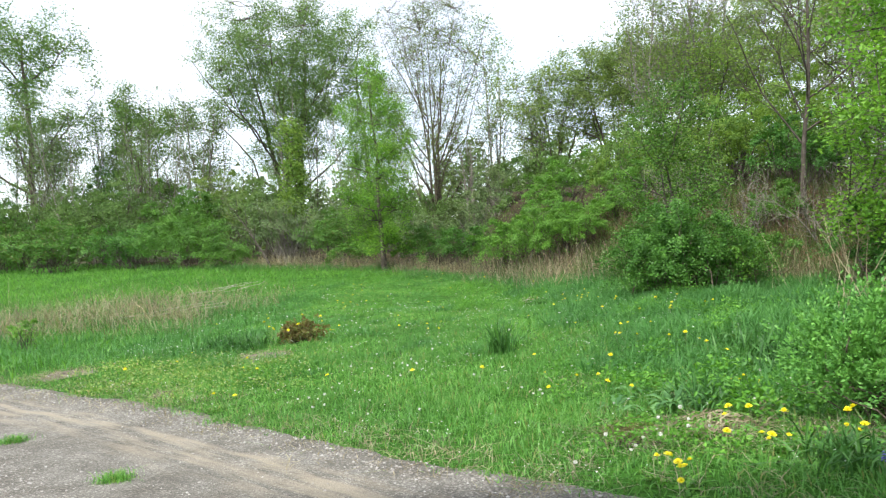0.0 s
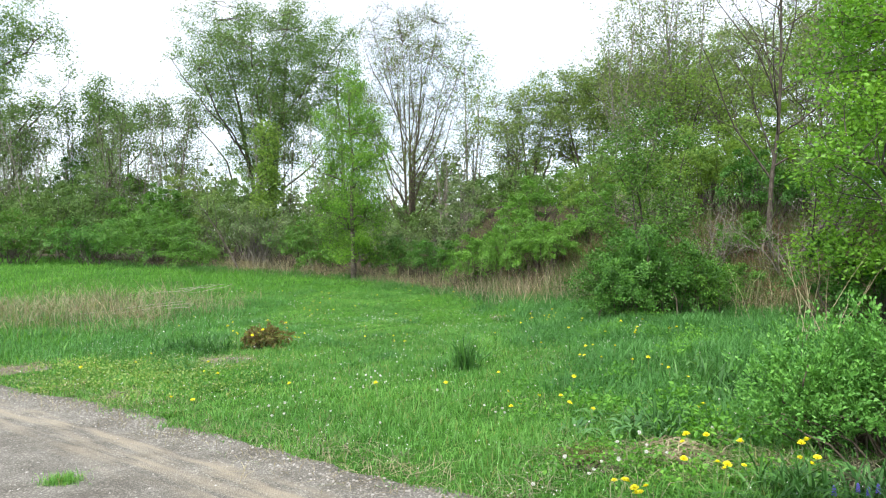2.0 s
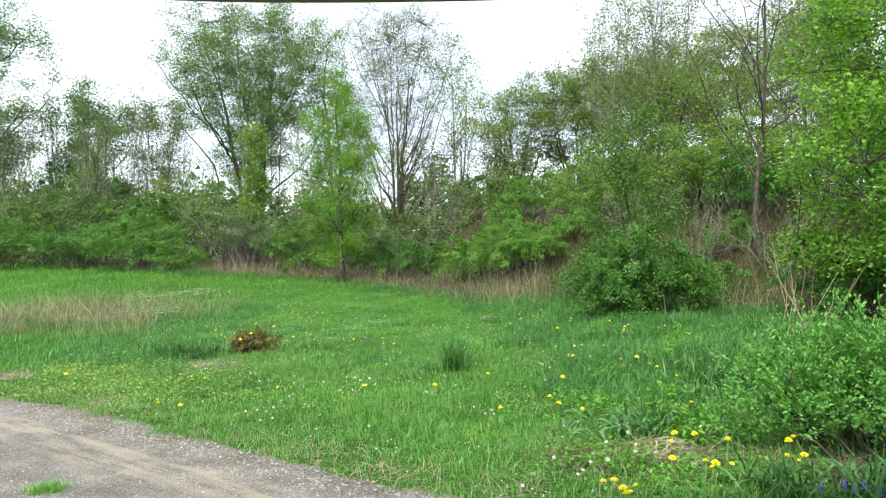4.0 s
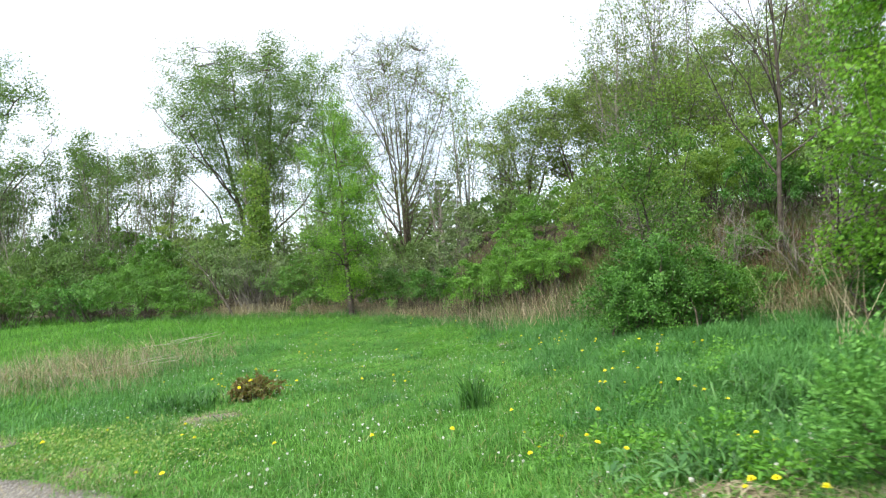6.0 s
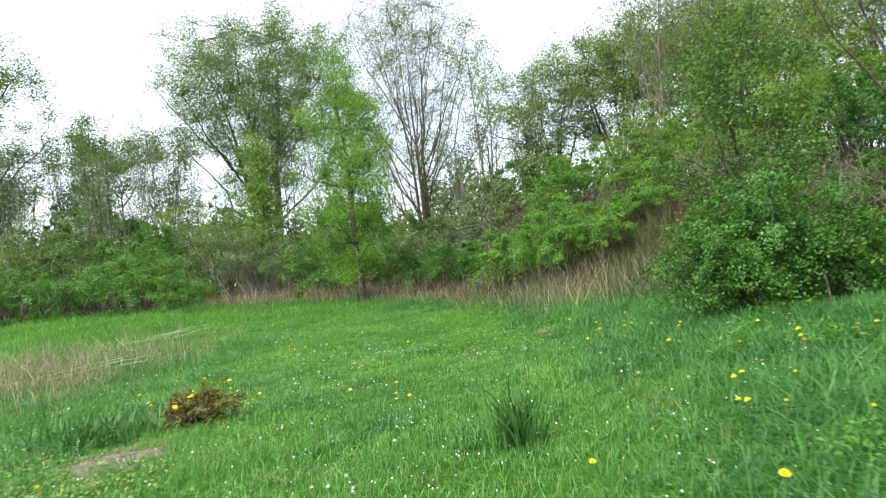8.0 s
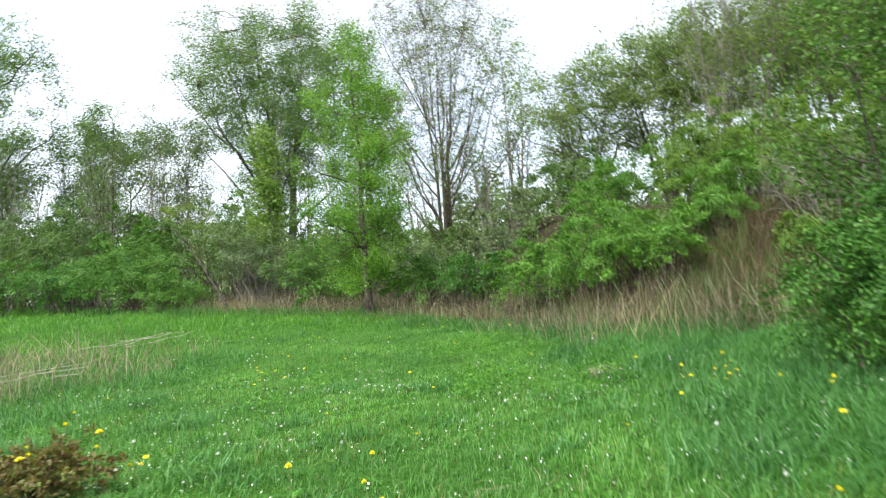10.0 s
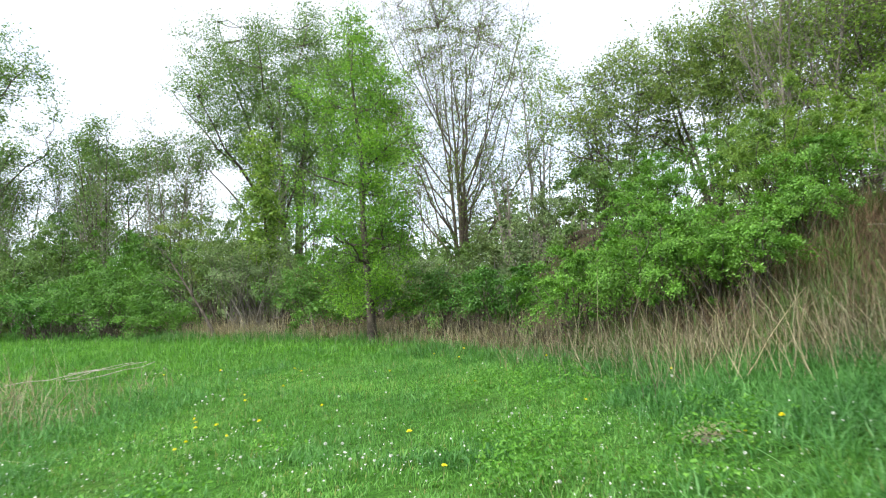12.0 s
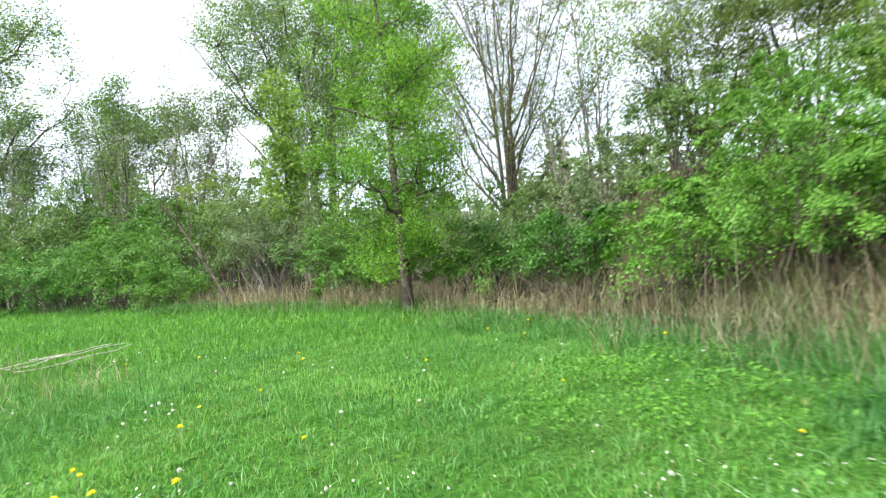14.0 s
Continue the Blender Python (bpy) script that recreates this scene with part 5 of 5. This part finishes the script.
for i, (cx, cy) in enumerate([(-2.42, 4.81), (-4.19, 6.47)]):
    rng = np.random.default_rng(530 + i)
    feet = np.stack([rng.normal(0, 0.065, 420), rng.normal(0, 0.05, 420), np.full(420, 0.0)], 1)
    stand("grass_tuft", "small grass tuft growing in the gravel", "grass", cx, cy, blade_shell(rng, feet, rng.uniform(0.04, 0.11, 420), 0.005, 0.8), GRASS, "blade_mass", "tufts in the gravel", -0.015)
rw = np.random.default_rng(540)
for i in range(60):
    if i >= 50:
        wx, wy, big = rw.uniform(3.3, 4.8), rw.uniform(8.0, 13.0), 0.05
    elif i >= 34:
        wx, wy, big = rw.uniform(-0.2, 1.9), rw.uniform(18.2, 20.6), 0.05
    elif i < 16:
        wx, wy, big = rw.uniform(0.3, 2.4), rw.uniform(14.6, 17.4), 0.05
    elif i < 24:
        wx, wy, big = rw.uniform(1.6, 2.9), rw.uniform(5.0, 7.2), 0.07
    else:
        wx, wy, big = rw.uniform(-3.5, 3.5), rw.uniform(6, 20), 0.055
    if side_of([[wx, wy]], DRIVE_EDGE)[0] < 0.45:
        continue
    n, big = 140, big * 0.75
    p = rw.normal(0, 1, (n, 3)) * [0.13, 0.13, 0.06] + [0, 0, 0.17]
    p[:, 2] = np.maximum(p[:, 2], 0.03)
    stand("weed_plant", "leafy green weed standing in the grass", "plant", wx, wy, leaf_shell(rw, p, big, 0.1, 1.0, 0.55, True), HERB, "leaf_mass", "weeds in the meadow")
for i, (wx, wy, ln) in enumerate([(1.62, 5.75, 0.34), (1.9, 5.95, 0.36), (2.2, 5.8, 0.33), (1.45, 6.15, 0.3), (2.45, 6.2, 0.34), (2.1, 6.45, 0.3), (1.75, 6.7, 0.28), (2.7, 5.5, 0.3), (2.55, 4.35, 0.26), (2.95, 4.4, 0.28), (3.2, 7.2, 0.36), (3.5, 8.3, 0.36), (3.9, 9.3, 0.36)]):
    stand("thistle", "grey-green thistle rosette with jagged arching leaves", "plant", wx, wy, rosette(np.random.default_rng(560 + i), 16, 0.85 * ln, 0.4, 1.3), THISTLE, "leaf_mass", "thistles in the grass")
for i in range(7):
    hx, hy = 2.48 + 0.07 * i + rw.normal(0, 0.03), 3.88 + rw.normal(0, 0.06)
    root = thing("grape_hyacinth", "small violet-blue grape hyacinth by the shrub", "flower", "grape hyacinths", (hx, hy, float(land(hx, hy))))
    st = Shell()
    tubes(st, np.array([[[0, 0, -0.02], [0.003, 0, 0.06], [0.004, 0.002, 0.12]]]), np.array([[0.003, 0.003, 0.002]]), 5)
    part("stalk", st.mesh("stalk", STALK), root)
    bells = Shell()
    for k in range(26):
        a, z = 2.4 * k, 0.08 + 0.0022 * k
        q = 0.011 * (1 - 0.6 * k / 26)
        c = np.array([math.cos(a) * q, math.sin(a) * q, z])
        o = np.array([[1, 0, 0], [0, 1, 0], [-1, 0, 0], [0, -1, 0], [0, 0, 1], [0, 0, -1]]) * 0.006 + c
        bells.add(o, [[0, 1, 4], [1, 2, 4], [2, 3, 4], [3, 0, 4], [1, 0, 5], [2, 1, 5], [3, 2, 5], [0, 3, 5]])
    part("flower_spike", bells.mesh("flower_spike", BLUE), root)


# standing reeds and fallen sticks
def stalk_clump(cx, cy, n, tall, r, seed, tilt, words, thick=1.0):
    rng = np.random.default_rng(seed)
    root = thing("reed_clump", words, "dry reeds", "standing dry reeds", (cx, cy, float(land(cx, cy))))
    foot = np.stack([rng.normal(0, r, n), rng.normal(0, r, n), np.full(n, -0.05)], 1)
    way = unit(rng.normal(0, 0.28, (n, 3)) + [tilt[0], tilt[1], 1.0])
    ln = tall * rng.uniform(0.5, 1.15, (n, 1))
    t = np.linspace(0, 1, 5)
    lines = foot[:, None] + way[:, None] * ln[:, None] * t[None, :, None] + rng.normal(0, 0.02, (n, 5, 3)) * ln[:, None]
    sh = Shell()
    tubes(sh, lines, thick * np.linspace(0.0032, 0.0012, 5)[None] * rng.uniform(0.7, 1.3, (n, 1)), 4)
    tagged(part("stalk_mass", sh.mesh("stalk_mass", STRAW), root), kind="stuff")


for i, (cx, cy, n, tall, r, tilt) in enumerate([(2.45, 18.7, 40, 0.95, 0.3, (-0.15, 0)), (3.1, 18.3, 45, 1.1, 0.25, (0.1, 0)), (3.8, 18.0, 45, 1.2, 0.3, (-0.1, 0)), (2.0, 20.2, 40, 0.8, 0.35, (-0.1, 0)), 
                                                   (6.6, 12.0, 14, 1.4, 0.4, (-0.2, 0)), (4.6, 17.2, 45, 1.15, 0.4, (0.05, 0)), (1.2, 22.2, 40, 0.9, 0.4, (0, 0)), (-4.6, 30.6, 60, 0.9, 0.8, (0, 0)), (-7.0, 31.6, 60, 0.9, 0.8, (0, 0))]):
    stalk_clump(cx, cy, n, tall, r, 600 + i, tilt, "clump of tall dry tan reed stalks")
for i, (cx, cy) in enumerate([(-9.5, 17.0), (-8.2, 18.6), (-7.0, 17.4), (-10.5, 19.5), (-6.4, 20.5), (-7.6, 22.2), (-11.5, 17.6)]):
    stalk_clump(cx, cy, 12, 0.9, 0.5, 640 + i, (0.5 * (-1) ** i, 0.2), "loose pale dry stalks leaning over in the grass", 1.7)
for i, (ax, ay, bx, by) in enumerate([(-8.1, 24.0, -6.9, 25.2), (-8.9, 23.6, -7.2, 24.3), (-7.6, 23.5, -6.5, 24.9), (-8.4, 24.9, -7.4, 25.6), (-7.9, 18.4, -6.2, 19.4), (-8.6, 18.0, -6.7, 20.2), (-7.0, 19.6, -5.9, 18.8)]):
    root = thing("fallen_stick", "pale bleached stick lying in the grass", "stick", "fallen sticks", (ax, ay, float(land(ax, ay))))
    t = np.linspace(0, 1, 6)[:, None]
    ln = np.array([0, 0, 0.08]) + np.array([bx - ax, by - ay, float(land(bx, by) - land(ax, ay)) + 0.12]) * t + rd.normal(0, 0.02, (6, 3))
    sh = Shell()
    tubes(sh, ln[None], np.linspace(0.014, 0.006, 6)[None], 6)
    part("shaft", sh.mesh("shaft", BLEACHED, True), root)
    tagged(root, category="stick")

stalk_clump(5.9, 9.5, 9, 1.6, 0.16, 660, (0.08, 0), "few tall pale dry reeds behind the garden shrub", 2.0)
stalk_clump(5.45, 9.4, 4, 1.5, 0.08, 661, (-0.05, 0), "few tall pale dry reeds behind the garden shrub", 2.0)

# pale low ground cover and straw round the bare soil
gc = strew(rd, 44000, -7.2, -1.0, 7.2, 12.4, lambda x, y: ease(1.1, 0.3, np.hypot((x + 3.9 + 0.5 * (y - 9.8)) / 1.9, (y - 9.6) / 1.6) + 0.35 * lumps(x, y, 2.6)) * (0.5 + 0.5 * (lumps(x, y, 7, 2) > -0.1)))
gc[:, 2] += rd.uniform(0.03, 0.13, len(gc))
bed = strew(rd, 16000, 0.4, 3.2, 3.8, 6.0, lambda x, y: weedy_bed(x, y) * (0.3 + 0.7 * (lumps(x, y, 5.0, 1) > -0.1)))
bed[:, 2] += rd.uniform(0.015, 0.13, len(bed))
tagged(new("bed_weeds", leaf_shell(rd, bed, 0.032, 0.0, 1.0, 0.6).mesh("bed_weeds", HERB)), "small leafy weeds in thin grass by the drive", "plants", kind="stuff")
tagged(new("ground_cover", leaf_shell(rd, gc, 0.03, 0.0, 1.4, 0.9).mesh("ground_cover", COVER)), "pale yellow-green low weeds mixed with straw", "plants", kind="stuff")
thatch = strew(rd, 42000, -7.5, 3.0, 3.4, 12.0, lambda x, y: np.clip(on_meadow(x, y) * (lumps(x, y, 1.9, 8) > 0.28) * (lumps(x, y, 5.5, 3) > 0.0) * 0.25
                                                                   + 0.7 * weedy_bed(x, y) + 0.8 * ease(0.75, 0.1, np.abs(side_of(np.stack([x, y], 1), DRIVE_EDGE) - 0.12) + 0.25 * lumps(x, y, 2.2)) * (0.3 + 0.7 * (lumps(x, y, 3.7, 5) > 0)), 0, 1))
thatch[:, 2] += rd.uniform(0.0, 0.06, len(thatch))
tagged(new("dead_thatch", blade_shell(rd, thatch, rd.uniform(0.05, 0.15, len(thatch)), 0.0055, 1.8, 1).mesh("dead_thatch", STRAW_GREY)), "grey straw lying in the grass", "dry grass", kind="stuff")

# tiny white blossom in the grass
bl = strew(rd, 11000, -6, 4, 3.9, 18, lambda x, y: on_meadow(x, y) * (0.25 + 0.75 * (lumps(x, y, 1.7, 6) > 0.15)))
bl[:, 2] += rd.uniform(0.05, 0.14, len(bl))
tagged(new("white_blossom", leaf_shell(rd, bl, np.where(bl[:, 1:2] > 8, 0.015, 0.0095), 0.0, 1.5, 1.0).mesh("white_blossom", FLUFF)), "tiny white blossom scattered through the grass", "flowers", kind="stuff")

# loose gravel
n = 48000
sx, sy = rd.uniform(-8, 2.2, n), rd.uniform(2.4, 11, n)
ds = -side_of(np.stack([sx, sy], 1), DRIVE_EDGE)
m = (ds > -0.06) & (rd.random(n) < np.exp(-((ds - 0.12) / 0.28) ** 2) * 0.9 + ease(1.4, 2.2, ds) * 0.95 + 0.10)
sx, sy = sx[m], sy[m]
n = len(sx)
r = np.minimum(rd.gamma(4, 0.0015, (n, 1, 1)) * (1 + 0.55 * np.exp(-((ds[m] - 0.1) / 0.25) ** 2))[:, None, None], 0.014)
oct_v = np.array([[1, 0, 0], [0, 1, 0], [-1, 0, 0], [0, -1, 0], [0, 0, 0.7], [0, 0, -0.7]], float)
v = oct_v[None] * r * rd.uniform(0.7, 1.3, (n, 6, 1))
ang = rd.uniform(0, 6.283, n)
v = np.stack([v[:, :, 0] * np.cos(ang)[:, None] - v[:, :, 1] * np.sin(ang)[:, None], v[:, :, 0] * np.sin(ang)[:, None] + v[:, :, 1] * np.cos(ang)[:, None], v[:, :, 2]], 2)
v += np.stack([sx, sy, drive_top(sx, sy, ds[m] + OUTSET) + 0.001], 1)[:, None]
f = np.arange(n)[:, None, None] * 6 + np.array([[0, 1, 4], [1, 2, 4], [2, 3, 4], [3, 0, 4], [0, 5, 1], [2, 5, 3]])[None]
tagged(new("loose_gravel", mesh_from("loose_gravel", v, f.reshape(-1, 3), STONE)), "loose grey and white gravel stones on the drive", "gravel", kind="stuff")


# stand-in canopy over the start of the walk, its sagging front edge overhead
def make_stand_in_canopy():
    # fixed here in place of a tan edge that moved with the walker
    root = thing("canopy", "stand-in canopy for a tan overhead edge with a sagging olive hem", "canopy", "", (0, 0, 0))
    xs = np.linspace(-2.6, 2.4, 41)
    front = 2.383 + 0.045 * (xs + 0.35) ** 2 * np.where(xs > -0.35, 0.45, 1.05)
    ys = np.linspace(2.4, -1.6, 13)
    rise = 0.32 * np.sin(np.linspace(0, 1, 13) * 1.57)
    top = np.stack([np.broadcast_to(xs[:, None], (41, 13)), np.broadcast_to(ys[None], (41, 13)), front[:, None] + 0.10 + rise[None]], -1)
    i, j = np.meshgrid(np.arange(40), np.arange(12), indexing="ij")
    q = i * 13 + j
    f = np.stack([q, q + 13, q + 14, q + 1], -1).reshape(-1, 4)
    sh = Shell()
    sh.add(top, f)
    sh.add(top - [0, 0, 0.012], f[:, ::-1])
    part("cover", sh.mesh("cover", TAN_COVER, True), root)
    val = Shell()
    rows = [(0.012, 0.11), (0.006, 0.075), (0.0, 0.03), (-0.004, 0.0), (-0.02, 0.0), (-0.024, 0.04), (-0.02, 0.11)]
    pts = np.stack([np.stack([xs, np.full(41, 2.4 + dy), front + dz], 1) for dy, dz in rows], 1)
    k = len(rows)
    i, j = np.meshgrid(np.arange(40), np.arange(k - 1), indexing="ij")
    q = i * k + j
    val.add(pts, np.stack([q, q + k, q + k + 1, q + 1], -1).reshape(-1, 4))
    valance = part("valance", val.mesh("valance", TAN_COVER, True), root)
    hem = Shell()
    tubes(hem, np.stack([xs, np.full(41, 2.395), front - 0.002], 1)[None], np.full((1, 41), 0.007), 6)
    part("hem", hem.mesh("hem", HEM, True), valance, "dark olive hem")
    # posts and arms are added to carry it, unseen from the walk
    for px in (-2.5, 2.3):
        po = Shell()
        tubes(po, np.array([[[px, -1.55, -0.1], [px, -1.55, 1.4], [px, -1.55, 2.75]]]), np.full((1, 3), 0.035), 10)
        part("added_post", po.mesh("added_post", STEEL, True), root)
        added_arm = Shell()
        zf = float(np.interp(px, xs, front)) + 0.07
        tubes(added_arm, np.array([[[px, -1.55, zf + 0.30], [px, 0.4, zf + 0.23], [px, 2.36, zf]]]), np.full((1, 3), 0.02), 8)
        part("added_arm", added_arm.mesh("added_arm", STEEL, True), root)


make_stand_in_canopy()
